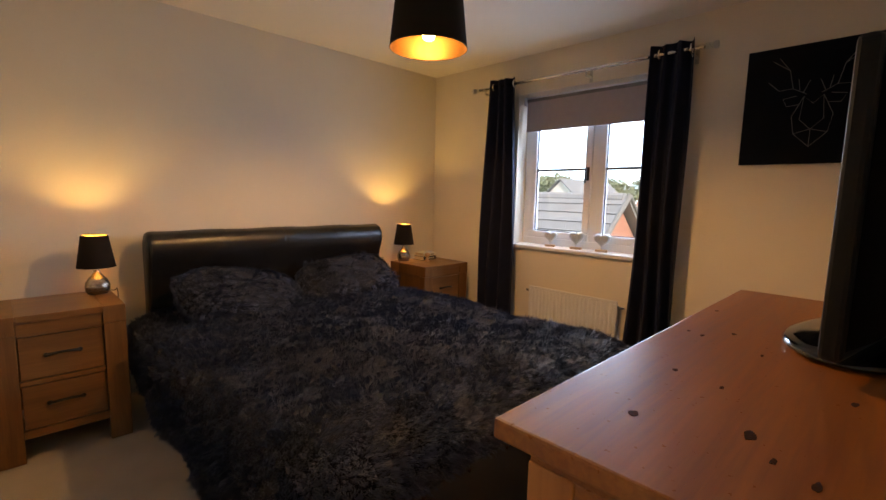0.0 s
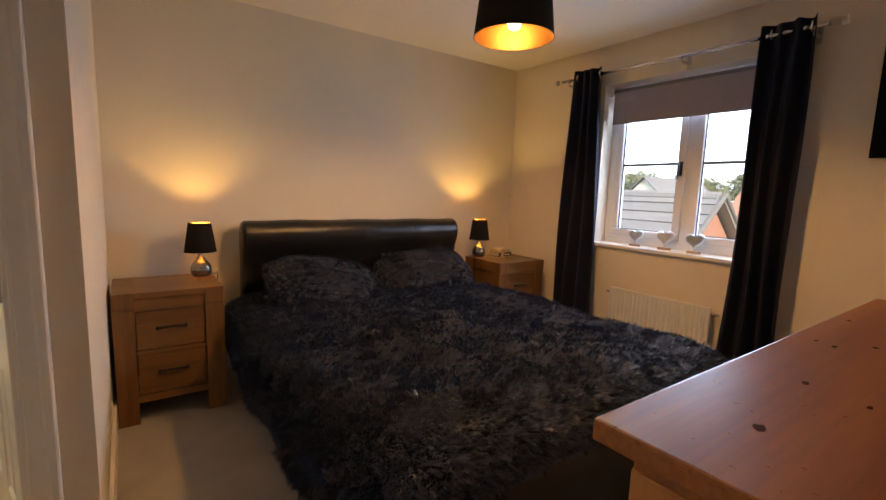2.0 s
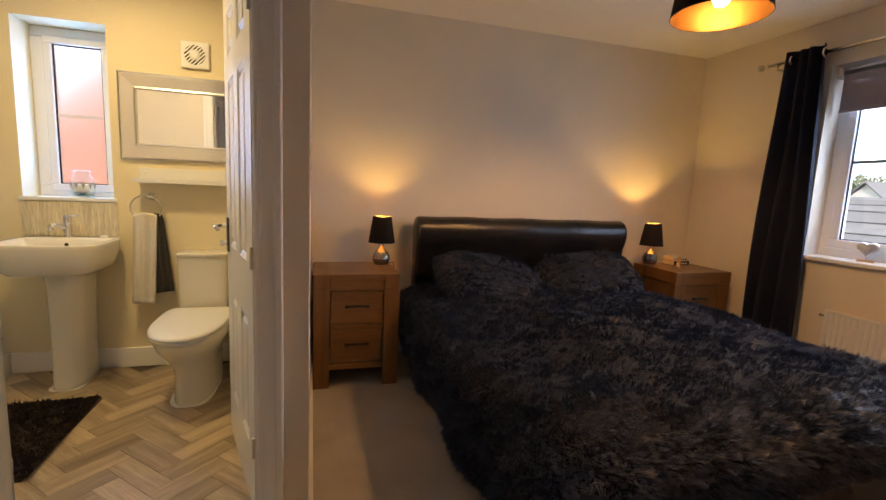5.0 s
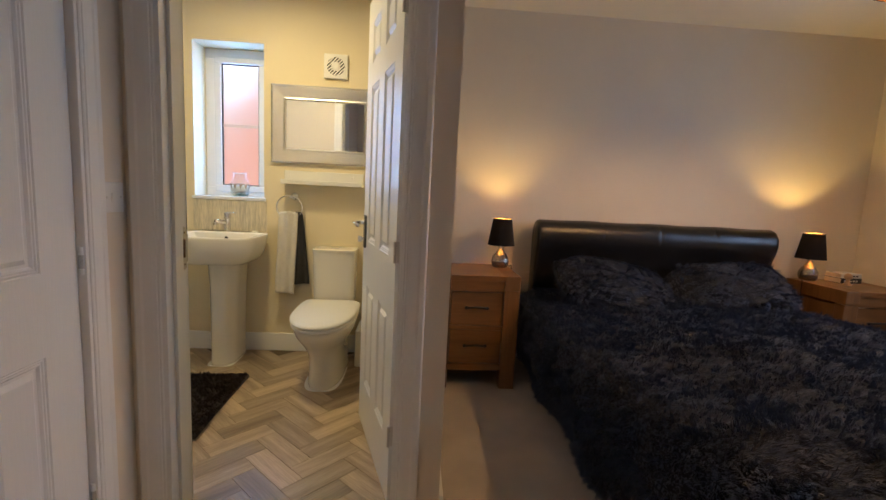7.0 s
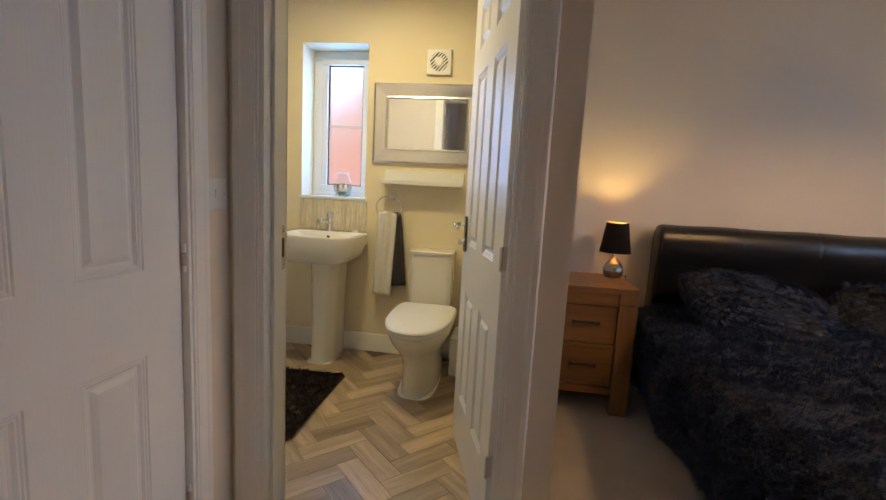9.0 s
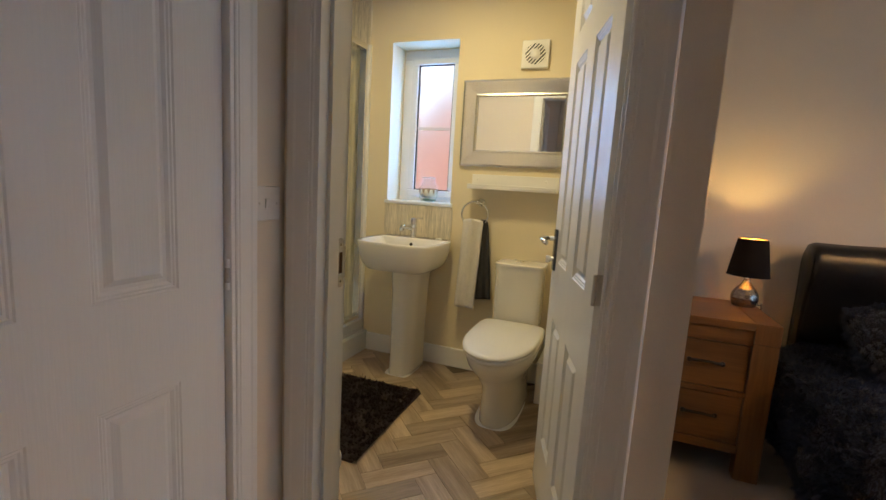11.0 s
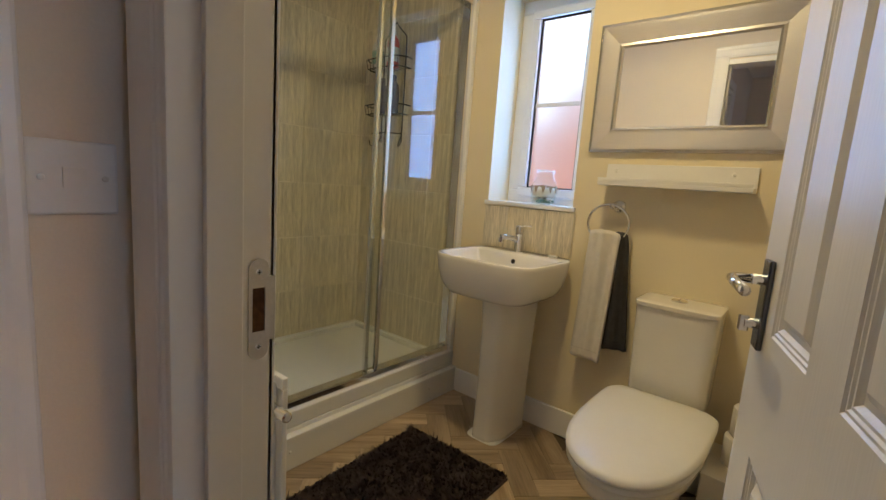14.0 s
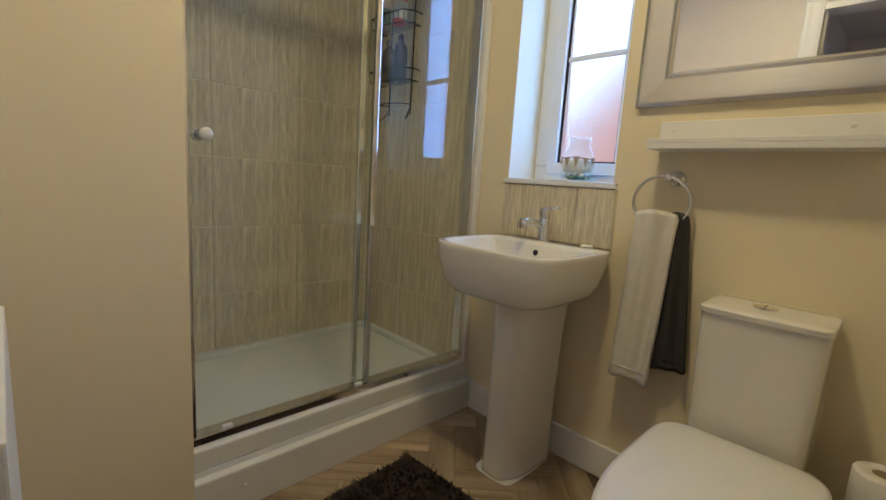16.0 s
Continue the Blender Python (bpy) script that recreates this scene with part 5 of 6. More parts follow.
sub("bowl", loft(secs), "ceramic", basin, smooth=True)
# disc set on the bowl, coloured for the shade inside the hole
sub("overflow", lathe([(0.011, 0), (0.009, 0.003), (0.006, 0.0032)], 20, m=Matrix.Translation((-0.005, -0.139, 0.797)) @ Matrix.Rotation(radians(80), 4, "X")), "dark_metal", basin, "dark disc put in for the shade inside the overflow hole")
sub("waste", lathe([(0.022, 0.718), (0.022, 0.722), (0.012, 0.724)], 20, m=Matrix.Translation((0, -0.25, 0))), "chrome", basin)


def facet_ring(hw, front, back, z, flat=0.52, cut=0.30):
    """A pedestal outline: flat front, two slanted cheeks, straight sides, corners eased."""
    d = back - front
    pts = [(-hw, back), (-hw, front + d * cut), (-hw * flat, front), (hw * flat, front), (hw, front + d * cut), (hw, back)]
    for _ in range(2):
        out = []
        for (ax, ay), (bx, by) in zip(pts, pts[1:]):
            out += [(ax * 0.86 + bx * 0.14, ay * 0.86 + by * 0.14), (ax * 0.14 + bx * 0.86, ay * 0.14 + by * 0.86)]
        pts = [pts[0]] + out + [pts[-1]]
    return [(0.012 + x, y, z) for x, y in pts]


ped = [facet_ring(hw, fr, -0.07, z) for z, hw, fr in ((0.0, 0.080, -0.323), (0.02, 0.078, -0.320), (0.25, 0.079, -0.312), (0.5, 0.086, -0.306), (0.64, 0.096, -0.312), (0.672, 0.102, -0.318))]
pm = loft(ped)
sub("pedestal", pm, "ceramic", basin, "faceted ceramic pedestal", True)
sub("sealant", loft([squircle(0.012, -0.205, 0.083, 0.121, 0.0005, 32, 5), squircle(0.012, -0.205, 0.081, 0.119, 0.004, 32, 5)]), "white_plastic", basin)
tap = empty("mixer_tap", -0.835, 3.707, 0.831, "chrome basin mixer tap with a top lever", "tap")
sub("body", lathe([(0.026, 0), (0.026, 0.006), (0.021, 0.012), (0.0195, 0.085), (0.021, 0.088)], 24), "chrome", tap, smooth=True)
sub("spout", tube([(0, 0.0, 0.052), (-0.012, -0.035, 0.066), (-0.028, -0.075, 0.074), (-0.037, -0.098, 0.072)], 0.013, 14), "chrome", tap, smooth=True)
sub("nozzle", lathe([(0.0125, 0.0), (0.0125, 0.02), (0.009, 0.021)], 16, m=Matrix.Translation((-0.037, -0.098, 0.049))), "chrome", tap, smooth=False)
lv = sub("lever_cap", lathe([(0.021, 0.091), (0.0215, 0.12), (0.015, 0.128)], 24), "chrome", tap, smooth=False)
sub("lever", tube([(0.0, 0, 0.121), (0.025, 0.006, 0.125), (0.055, 0.012, 0.126)], 0.0045, 8), "chrome", lv, smooth=True)
sub("plug", lathe([(0.021, 0), (0.021, 0.006), (0.016, 0.010)], 22, m=Matrix.Translation((0.175, 0.005, 0.002))), "white_plastic", tap, "loose white basin plug")

# ---- toilet ----
wc = empty("toilet", -0.105, YW, 0, "white close-coupled toilet with lid closed", "toilet")


def pan_ring(z, ax, front, back, p=2.25):
    """A D-shaped outline: round towards the front, nearly square at the back."""
    yc = back + (front - back) * 0.40
    pts = []
    for i in range(56):
        t = 2 * math.pi * i / 56
        c, s = math.cos(t), math.sin(t)
        q, ay = (7.0, back - yc) if s > 0 else (p, yc - front)
        pts.append((ax * math.copysign(abs(c) ** (2 / q), c), yc + ay * math.copysign(abs(s) ** (2 / q), s), z))
    return pts


sub("pan", loft([pan_ring(0.0, 0.105, -0.65, -0.16), pan_ring(0.012, 0.104, -0.65, -0.16), pan_ring(0.12, 0.098, -0.645, -0.16), pan_ring(0.20, 0.104, -0.66, -0.15), pan_ring(0.27, 0.135, -0.72, -0.14), pan_ring(0.33, 0.166, -0.79, -0.14), pan_ring(0.37, 0.174, -0.815, -0.14), pan_ring(0.392, 0.172, -0.815, -0.14)]), "ceramic", wc, smooth=True)
seat = sub("seat", loft([pan_ring(0.394, 0.174, -0.825, -0.235), pan_ring(0.398, 0.180, -0.832, -0.23), pan_ring(0.408, 0.180, -0.832, -0.23), pan_ring(0.412, 0.176, -0.828, -0.235)]), "white_plastic", wc, smooth=True)
sub("lid", loft([pan_ring(0.414, 0.176, -0.828, -0.235), pan_ring(0.418, 0.183, -0.836, -0.23), pan_ring(0.428, 0.183, -0.836, -0.23), pan_ring(0.436, 0.17, -0.82, -0.24), pan_ring(0.440, 0.12, -0.75, -0.29), pan_ring(0.442, 0.03, -0.56, -0.46)]), "white_plastic", wc, "closed white plastic lid", True)
for x in (-0.075, 0.075):
    sub("lid_hinge", lathe([(0.010, -0.02), (0.010, 0.02)], 14, m=Matrix.Translation((x, -0.222, 0.408)) @ Matrix.Rotation(radians(90), 4, "Y")), "white_plastic", seat)
cis = sub("cistern", loft([squircle(-0.010, -0.095, 0.118, 0.080, 0.388, 44, 7), squircle(-0.010, -0.098, 0.127, 0.089, 0.392, 44, 7), squircle(-0.010, -0.10, 0.131, 0.092, 0.402, 44, 7), squircle(-0.010, -0.10, 0.1315, 0.0925, 0.412, 44, 7), squircle(-0.010, -0.103, 0.1365, 0.0995, 0.725, 44, 8), squircle(-0.010, -0.103, 0.1365, 0.100, 0.7368, 44, 8)], cap=False), "ceramic", wc, smooth=True)
sub("cistern_lid", loft([squircle(-0.010, -0.106, 0.1365, 0.1025, 0.7375, 48, 9), squircle(-0.010, -0.106, 0.139, 0.1035, 0.7395, 48, 9), squircle(-0.010, -0.106, 0.139, 0.1035, 0.7415, 48, 9), squircle(-0.010, -0.106, 0.139, 0.1035, 0.749, 48, 9), squircle(-0.010, -0.106, 0.1385, 0.105, 0.7515, 48, 9), squircle(-0.010, -0.106, 0.1385, 0.102, 0.7545, 48, 9), squircle(-0.010, -0.106, 0.135, 0.0985, 0.7555, 48, 9), squircle(-0.010, -0.106, 0.10, 0.07, 0.757, 48, 9)]), "ceramic", cis, smooth=True)
btn = sub("flush_button", lathe([(0.029, 0.757), (0.029, 0.761), (0.026, 0.763)], 24, m=Matrix.Translation((-0.02, -0.10, 0))), "chrome", cis, "split chrome flush button")
sub("button_split", box(-0.021, -0.120, 0.7632, -0.019, -0.08, 0.7638), "black", btn)
sub("sealant", loft([squircle(0, -0.405, 0.110, 0.250, 0.0005, 40, 3.2), squircle(0, -0.405, 0.107, 0.247, 0.004, 40, 3.2)]), "white_plastic", wc)

# boxed-in pipes with spare rolls
tagged(part("pipe_boxing", box(0.045, 3.50, 0.0, 0.398, YW - 0.017, 0.24, bevel=0.004), "gloss"), "white painted pipe boxing beside the toilet", "pipe boxing", kind="structure")
for z, dx, dy in ((0.24, 0.0, 0.0), (0.343, 0.012, 0.008)):
    rl = empty("toilet_roll", 0.135 + dx, 3.645 + dy, z, "white toilet roll stacked on the pipe boxing", "toilet roll", "stacked toilet rolls")
    sub("paper", lathe([(0.021, 0.0), (0.051, 0.0), (0.0535, 0.003), (0.054, 0.05), (0.0535, 0.098), (0.051, 0.101), (0.021, 0.101), (0.021, 0.0)], 36, cap=False), "paper", rl, smooth=True)
    sub("core", lathe([(0.0205, 0.001), (0.0205, 0.1), (0.0195, 0.1), (0.0195, 0.001), (0.0205, 0.001)], 24, cap=False), "card", rl, "brown cardboard core", True)

# ---- mirror, shelf, fan ----
mir = empty("wall_mirror", -0.218, YW, 1.555, "wall mirror in a wide brushed steel frame", "mirror")
W2, H2, FW = 0.352, 0.253, 0.098
prof = [(0.0, 0.0), (0.0, 0.018), (0.012, 0.024), (0.022, 0.0235), (0.055, 0.0195), (0.080, 0.0165), (0.090, 0.0185), (FW, 0.013), (FW, 0.0)]
for k, (ax, s, ln, hh) in enumerate((("x", 1, W2, H2), ("x", -1, W2, H2), ("z", 1, H2, W2), ("z", -1, H2, W2))):
    a, b = [], []
    for t, d in prof:
        p0, p1, q = -(ln - t), (ln - t), s * (hh - t)
        a.append((p0, -d, q) if ax == "x" else (q, -d, p0))
        b.append((p1, -d, q) if ax == "x" else (q, -d, p1))
    sub("frame_side", loft([a, b]), "mirror_frame", mir)
sub("mirror_glass", box(-W2 + FW - 0.004, -0.012, -H2 + FW - 0.004, W2 - FW + 0.004, -0.004, H2 - FW + 0.004), "mirror", mir, "clear mirror glass")

sh = empty("picture_ledge", -0.22, YW, 1.165, "narrow white picture ledge under the mirror", "shelf")
sub("shelf_board", box(-0.263, -0.105, 0.0, 0.263, 0, 0.016, bevel=0.002), "white_plastic", sh)
sub("shelf_back", box(-0.263, -0.012, 0.016, 0.263, 0, 0.090, bevel=0.002), "white_plastic", sh)
sub("shelf_lip", box(-0.263, -0.105, 0.016, 0.263, -0.094, 0.030, bevel=0.002), "white_plastic", sh)
for x in (-0.225, 0.19):
    sub("screw_cap", lathe([(0.007, 0), (0.006, 0.003), (0.002, 0.0045)], 16, m=Matrix.Translation((x, -0.012, 0.062)) @ Matrix.Rotation(radians(90), 4, "X")), "white_plastic", sh)

fan = empty("extractor_fan", -0.155, YW, 1.94, "white square extractor fan with slanted slots", "extractor fan")
sub("housing", box(-0.078, -0.022, -0.078, 0.078, 0, 0.078, bevel=0.008, seg=3), "white_plastic", fan)
# black disc on the housing carries the shade of the hollow behind the slats
sub("slot_shade", lathe([(0.057, 0.0), (0.057, 0.0015)], 36, m=Matrix.Translation((0, -0.022, 0)) @ Matrix.Rotation(radians(90), 4, "X")), "black", fan, "black disc put in for the shade inside the vent")
n = 7
for k in range(n):
    o = -0.048 + 0.096 * k / (n - 1)
    hl = math.sqrt(max(0.0, 0.058 ** 2 - o ** 2))
    bm = box(-hl, -0.0265, -0.0044, hl, -0.0238, 0.0044, bevel=0.001)
    bmesh.ops.transform(bm, matrix=Matrix.Rotation(radians(-46), 4, "Y") @ Matrix.Translation((0, 0, o)), verts=bm.verts)
    sub("slat", bm, "white_plastic", fan)
sub("hub", lathe([(0.0, 0.012), (0.018, 0.0105), (0.028, 0.006), (0.030, 0.0)][::-1], 30, m=Matrix.Translation((0, -0.0225, 0)) @ Matrix.Rotation(radians(90), 4, "X")), "white_plastic", fan, smooth=True)

# ---- towel ring and towels ----
tr = empty("towel_ring", -0.415, YW, 1.082, "chrome towel ring on a round wall plate", "towel ring")
sub("wall_plate", lathe([(0.026, 0), (0.026, 0.008), (0.018, 0.014), (0.011, 0.018), (0.010, 0.045)], 26, m=Matrix.Rotation(radians(90), 4, "X")), "chrome", tr, smooth=True)
sub("ball", lathe([(0.002, -0.013), (0.010, -0.009), (0.0135, 0), (0.010, 0.009), (0.002, 0.013)], 18, m=Matrix.Translation((-0.012, -0.05, 0))), "chrome", tr, smooth=True)
sub("ring", tube([(-0.022 + 0.082 * math.cos(a), -0.052 + 0.006 * math.cos(a), -0.072 + 0.078 * math.sin(a)) for a in [2 * math.pi * k / 40 for k in range(40)]], 0.0052, 10, closed=True), "chrome", tr, smooth=True)


def towel(name, x0, x1, xb0, xb1, ztop, zb0, zb1, y, thick, material, label, seed):
    t = empty(name, (x0 + x1) / 2, y, ztop, label, "towel")
    nx, nz = 18, 30
    rnd = random.Random(seed)
    ph = rnd.uniform(0, 6)
    def at(u, v, o):
        x = (x0 + (x1 - x0) * u) * (1 - v) + (xb0 + (xb1 - xb0) * u) * v
        z = ztop + (zb0 + (zb1 - zb0) * u - ztop) * v
        yy = y + o + 0.010 * math.sin(7 * u + ph + v) * (1 - 0.3 * v) + 0.005 * math.sin(15 * u + 2 * ph)
        if v < 0.08:
            z += 0.012 * math.sin(math.pi * u) - 0.02 * (1 - v / 0.08) * (1 if o > 0 else 0)
        z += 0.006 * noise.noise(Vector((u * 3, v * 3, seed))) * (v > 0.9)
        return Vector((x, yy, z)) - t.location
    bm = bmesh.new()
    f = [[bm.verts.new(at(i / nx, k / nz, -thick / 2)) for i in range(nx + 1)] for k in range(nz + 1)]
    b = [[bm.verts.new(at(i / nx, k / nz, thick / 2)) for i in range(nx + 1)] for k in range(nz + 1)]
    for k in range(nz):
        for i in range(nx):
            bm.faces.new((f[k][i], f[k][i + 1], f[k + 1][i + 1], f[k + 1][i]))
            bm.faces.new((b[k + 1][i], b[k + 1][i + 1], b[k][i + 1], b[k][i]))
        bm.faces.new((f[k][0], f[k + 1][0], b[k + 1][0], b[k][0]))
        bm.faces.new((f[k + 1][nx], f[k][nx], b[k][nx], b[k + 1][nx]))
    for i in range(nx):
        bm.faces.new((f[0][i + 1], f[0][i], b[0][i], b[0][i + 1]))
        bm.faces.new((f[nz][i], f[nz][i + 1], b[nz][i + 1], b[nz][i]))
    bmesh.ops.recalc_face_normals(bm, faces=bm.faces)
    sub("cloth", bm, material, t, smooth=True)
    sub("hem", tube([at(i / nx, 0.93, -thick / 2 - 0.001) for i in range(nx + 1)], 0.0022, 6), material, t)
    return t


towel("white_towel", -0.50, -0.375, -0.525, -0.40, 0.975, 0.435, 0.425, 3.700, 0.022, "towel_white", "white cotton hand towel hanging from the ring", 3)
towel("grey_towel", -0.415, -0.352, -0.42, -0.303, 0.972, 0.485, 0.497, 3.728, 0.018, "towel_grey", "dark grey hand towel hanging behind the white one", 8)

# ---- glass jar on the ledge ----
jar = empty("glass_jar", -0.805, 3.845, 1.06, "clear glass jar with bunting decoration and pale pebbles", "jar")
jar.scale = (0.88, 0.88, 1.14)
prof = [(0.030, 0.0), (0.058, 0.003), (0.066, 0.02), (0.068, 0.055), (0.066, 0.085), (0.050, 0.108), (0.044, 0.116), (0.045, 0.135), (0.048, 0.140)]
sub("glass", lathe(prof, 36, cap=False), "jar_glass", jar, smooth=True).visible_shadow = False
sub("rim", tube([(0.047 * math.cos(a), 0.047 * math.sin(a), 0.139) for a in [2 * math.pi * k / 30 for k in range(30)]], 0.003, 8, closed=True), "jar_glass", jar, smooth=True)
rnd = random.Random(4)
for k in range(110):
    a, r, z = rnd.uniform(0, 6.28), 0.056 * math.sqrt(rnd.random()), 0.010 + 0.045 * rnd.random() ** 1.3
    s = rnd.uniform(0.007, 0.011)
    bm = bmesh.new()
    bmesh.ops.create_icosphere(bm, subdivisions=1, radius=s)
    bmesh.ops.transform(bm, matrix=Matrix.Translation((r * math.cos(a), r * math.sin(a), z)) @ Matrix.Diagonal((1.0, 0.8, 0.6, 1)), verts=bm.verts)
    sub("pebble", bm, "paper" if z > 0.018 else "green_print", jar)
sub("filling", lathe([(0.050, 0.030), (0.060, 0.032), (0.0625, 0.045), (0.0625, 0.066), (0.054, 0.070)], 30), "paper", jar, "white powdery filling", True)
sub("string", tube([(0.0675 * math.cos(a), 0.0675 * math.sin(a), 0.076 + 0.003 * math.sin(4 * a)) for a in [2 * math.pi * k / 36 for k in range(36)]], 0.0014, 5, closed=True), "hessian", jar)
for k in range(11):
    a = 2 * math.pi * k / 11
    c, s = math.cos(a), math.sin(a)
    tang = Vector((-s, c, 0)) * 0.013
    p = Vector((0.069 * c, 0.069 * s, 0.076))
    o = Vector((c, s, 0)) * 0.001
    sub("pennant", loft([[p - tang, p + tang, p + Vector((0, 0, -0.032))], [p - tang + o, p + tang + o, p + Vector((0, 0, -0.032)) + o]]), "hessian", jar)

# ---- shower enclosure ----
shw = empty("shower_enclosure", -1.25, 3.19, 0, "sliding glass shower enclosure in a chrome frame", "shower enclosure")
sx, sy = -1.25, 3.19
y0, y1, zr, zt = 2.602 - sy, 3.772 - sy, 0.222, 2.045
sub("bottom_rail", box(-0.035, y0, zr - 0.002, 0.018, y1, zr + 0.030, bevel=0.004), "chrome", shw)
sub("top_rail", box(-0.035, y0, zt - 0.04, 0.018, y1, zt, bevel=0.004), "chrome", shw)
for y, wdt in ((y0 + 0.001, 0.028), (y1 - 0.05, 0.05)):
    sub("wall_post", box(-0.033, y, zr + 0.03, 0.016, y + wdt, zt - 0.04, bevel=0.004), "chrome", shw)
sub("wall_post_cover", box(-0.04, y1 - 0.026, zr, 0.03, y1, zt, bevel=0.003), "white_plastic", shw, "white jamb cover strip")
mid = 3.20 - sy
for a, b, x, nm in ((y0 + 0.025, mid + 0.02, 0.004, "sliding_door"), (mid - 0.02, y1 - 0.045, -0.022, "fixed_pane")):
    g = sub(nm, box(x - 0.003, a, zr + 0.032, x + 0.003, b, zt - 0.042), "shower_glass", shw, "clear safety glass")
    g.visible_shadow = False
    for yy in ((b,) if nm == "sliding_door" else (a,)):
        sub("edge_strip", box(x - 0.009, yy - 0.010, zr + 0.032, x + 0.009, yy + 0.010, zt - 0.042, bevel=0.003), "chrome", g)
    if nm == "sliding_door":
        for s in (1, -1):
            kn = sub("knob_base", lathe([(0.016, 0), (0.016, 0.014), (0.012, 0.02)], 22, m=Matrix.Translation((x + s * 0.003, y0 + 0.062, 1.115)) @ Matrix.Rotation(radians(90 * s), 4, "Y")), "chrome", g, smooth=True)
            sub("knob", lathe([(0.009, 0.018), (0.017, 0.026), (0.0175, 0.036), (0.012, 0.043), (0.002, 0.045)], 22, m=Matrix.Translation((x + s * 0.003, y0 + 0.062, 1.115)) @ Matrix.Rotation(radians(90 * s), 4, "Y")), "ceramic", kn, "pale rounded knob", True)
for y in (y0 + 0.10, mid - 0.03):
    sub("roller_clip", box(0.004, y, zr + 0.030, 0.018, y + 0.03, zr + 0.042, bevel=0.003), "white_plastic", shw)
tray = empty("shower_tray", -1.6, 3.19, 0, "white acrylic shower tray on a boxed plinth", "shower tray")
sub("tray_floor", box(-0.46, 2.603 - sy, 0.10, 0.385, 3.772 - sy, 0.155, bevel=0.006), "acrylic", tray)
for b in ((0.30, 2.603 - sy, 0.153, 0.385, 3.772 - sy, 0.220), (-0.46, 2.603 - sy, 0.153, -0.42, 3.772 - sy, 0.185), (-0.42, 2.603 - sy, 0.153, 0.30, 2.64 - sy, 0.185), (-0.42, 3.735 - sy, 0.153, 0.30, 3.772 - sy, 0.185)):
    sub("tray_rim", box(*b, bevel=0.008, seg=3), "acrylic", tray)
sub("plinth", box(0.30, 2.603 - sy, 0.0, 0.415, 3.772 - sy, 0.135, bevel=0.006), "acrylic", tray, "white boxed plinth")
for y in (2.75, 3.55):
    sub("screw_cap", lathe([(0.006, 0), (0.005, 0.003), (0.001, 0.004)], 14, m=Matrix.Translation((0.415, y - sy, 0.075)) @ Matrix.Rotation(radians(90), 4, "Y")), "acrylic", tray)

# ---- hanging shower caddy ----
cad = empty("shower_caddy", -1.76, 3.70, 1.34, "black wire shower caddy with two baskets and hooks", "shower caddy")
wire = lambda pts, r=0.0028: tube(pts, r, 6)
sub("hanger", wire([(-0.085, 0.03, 0.0), (-0.088, 0.03, 0.50), (-0.085, 0.03, 0.58), (-0.03, 0.03, 0.63), (0.0, 0.03, 0.665), (0.03, 0.03, 0.63), (0.085, 0.03, 0.58), (0.088, 0.03, 0.50), (0.085, 0.03, 0.0)], 0.0035), "black", cad, smooth=True)
for zb_ in (0.40, 0.15):
    bk = sub("basket", wire([(x * 0.15, y, zb_ + 0.05) for x, y in ((-0.95, 0.03), (-1, -0.02), (-0.8, -0.07), (0, -0.085), (0.8, -0.07), (1, -0.02), (0.95, 0.03))], 0.0035), "black", cad, smooth=True)
    sub("lower_rim", wire([(x * 0.14, y, zb_) for x, y in ((-0.95, 0.03), (-1, -0.02), (-0.8, -0.065), (0, -0.078), (0.8, -0.065), (1, -0.02), (0.95, 0.03))]), "black", bk, smooth=True)
    for k in range(9):
        x = -0.12 + 0.03 * k
        yf = -0.078 + 0.9 * x * x
        sub("basket_wire", wire([(x, 0.03, zb_), (x, yf, zb_), (x * 1.07, yf - 0.006, zb_ + 0.05)], 0.002), "black", bk, smooth=True)
sub("soap_rack", wire([(-0.08, 0.03, 0.05), (-0.09, -0.04, 0.045), (0, -0.06, 0.045), (0.09, -0.04, 0.045), (0.08, 0.03, 0.05)]), "black", cad, smooth=True)
for s in (-1, 1):
    sub("hook", wire([(s * 0.085, 0.03, 0.04), (s * 0.085, 0.01, 0.0), (s * 0.10, -0.01, -0.025), (s * 0.125, -0.02, -0.02), (s * 0.135, -0.02, 0.01)], 0.003), "black", cad, smooth=True)


def bottle(x, y, z, r, h, material, cap, label, band):
    b = empty("bottle", x, y, z, label, "bottle", "toiletry bottles")
    sub("body", lathe([(r * 0.9, 0), (r, 0.006), (r, h * 0.62), (r * 0.86, h * 0.74), (r * 0.45, h * 0.82), (r * 0.4, h * 0.86)], 24), material, b, smooth=True)
    sub("cap", lathe([(r * 0.42, h * 0.86), (r * 0.42, h * 0.97), (r * 0.3, h)], 18), cap, b)
    if band:
        sub("label_band", lathe([(r * 1.01, h * 0.14), (r * 1.01, h * 0.52)], 24, cap=False), band, b, "unreadable printed label", True)


bottle(-1.72, 3.675, 1.742, 0.034, 0.20, "red_bottle", "label", "red shower gel bottle standing in the wire basket", "label")
bottle(-1.85, 3.68, 1.742, 0.034, 0.19, "label", "white_plastic", "pale bottle with green print in the wire basket", "green_print")
bottle(-1.79, 3.675, 1.492, 0.033, 0.20, "purple_bottle", "purple_bottle", "dark purple shampoo bottle in the wire basket", "")
bottle(-1.70, 3.675, 1.492, 0.033, 0.21, "purple_bottle", "purple_bottle", "dark purple conditioner bottle in the wire basket", "")

# ---- bathroom ceiling light ----
cl = empty("ceiling_light", -0.48, 3.02, ZC, "round flush ceiling light, switched on", "ceiling light")
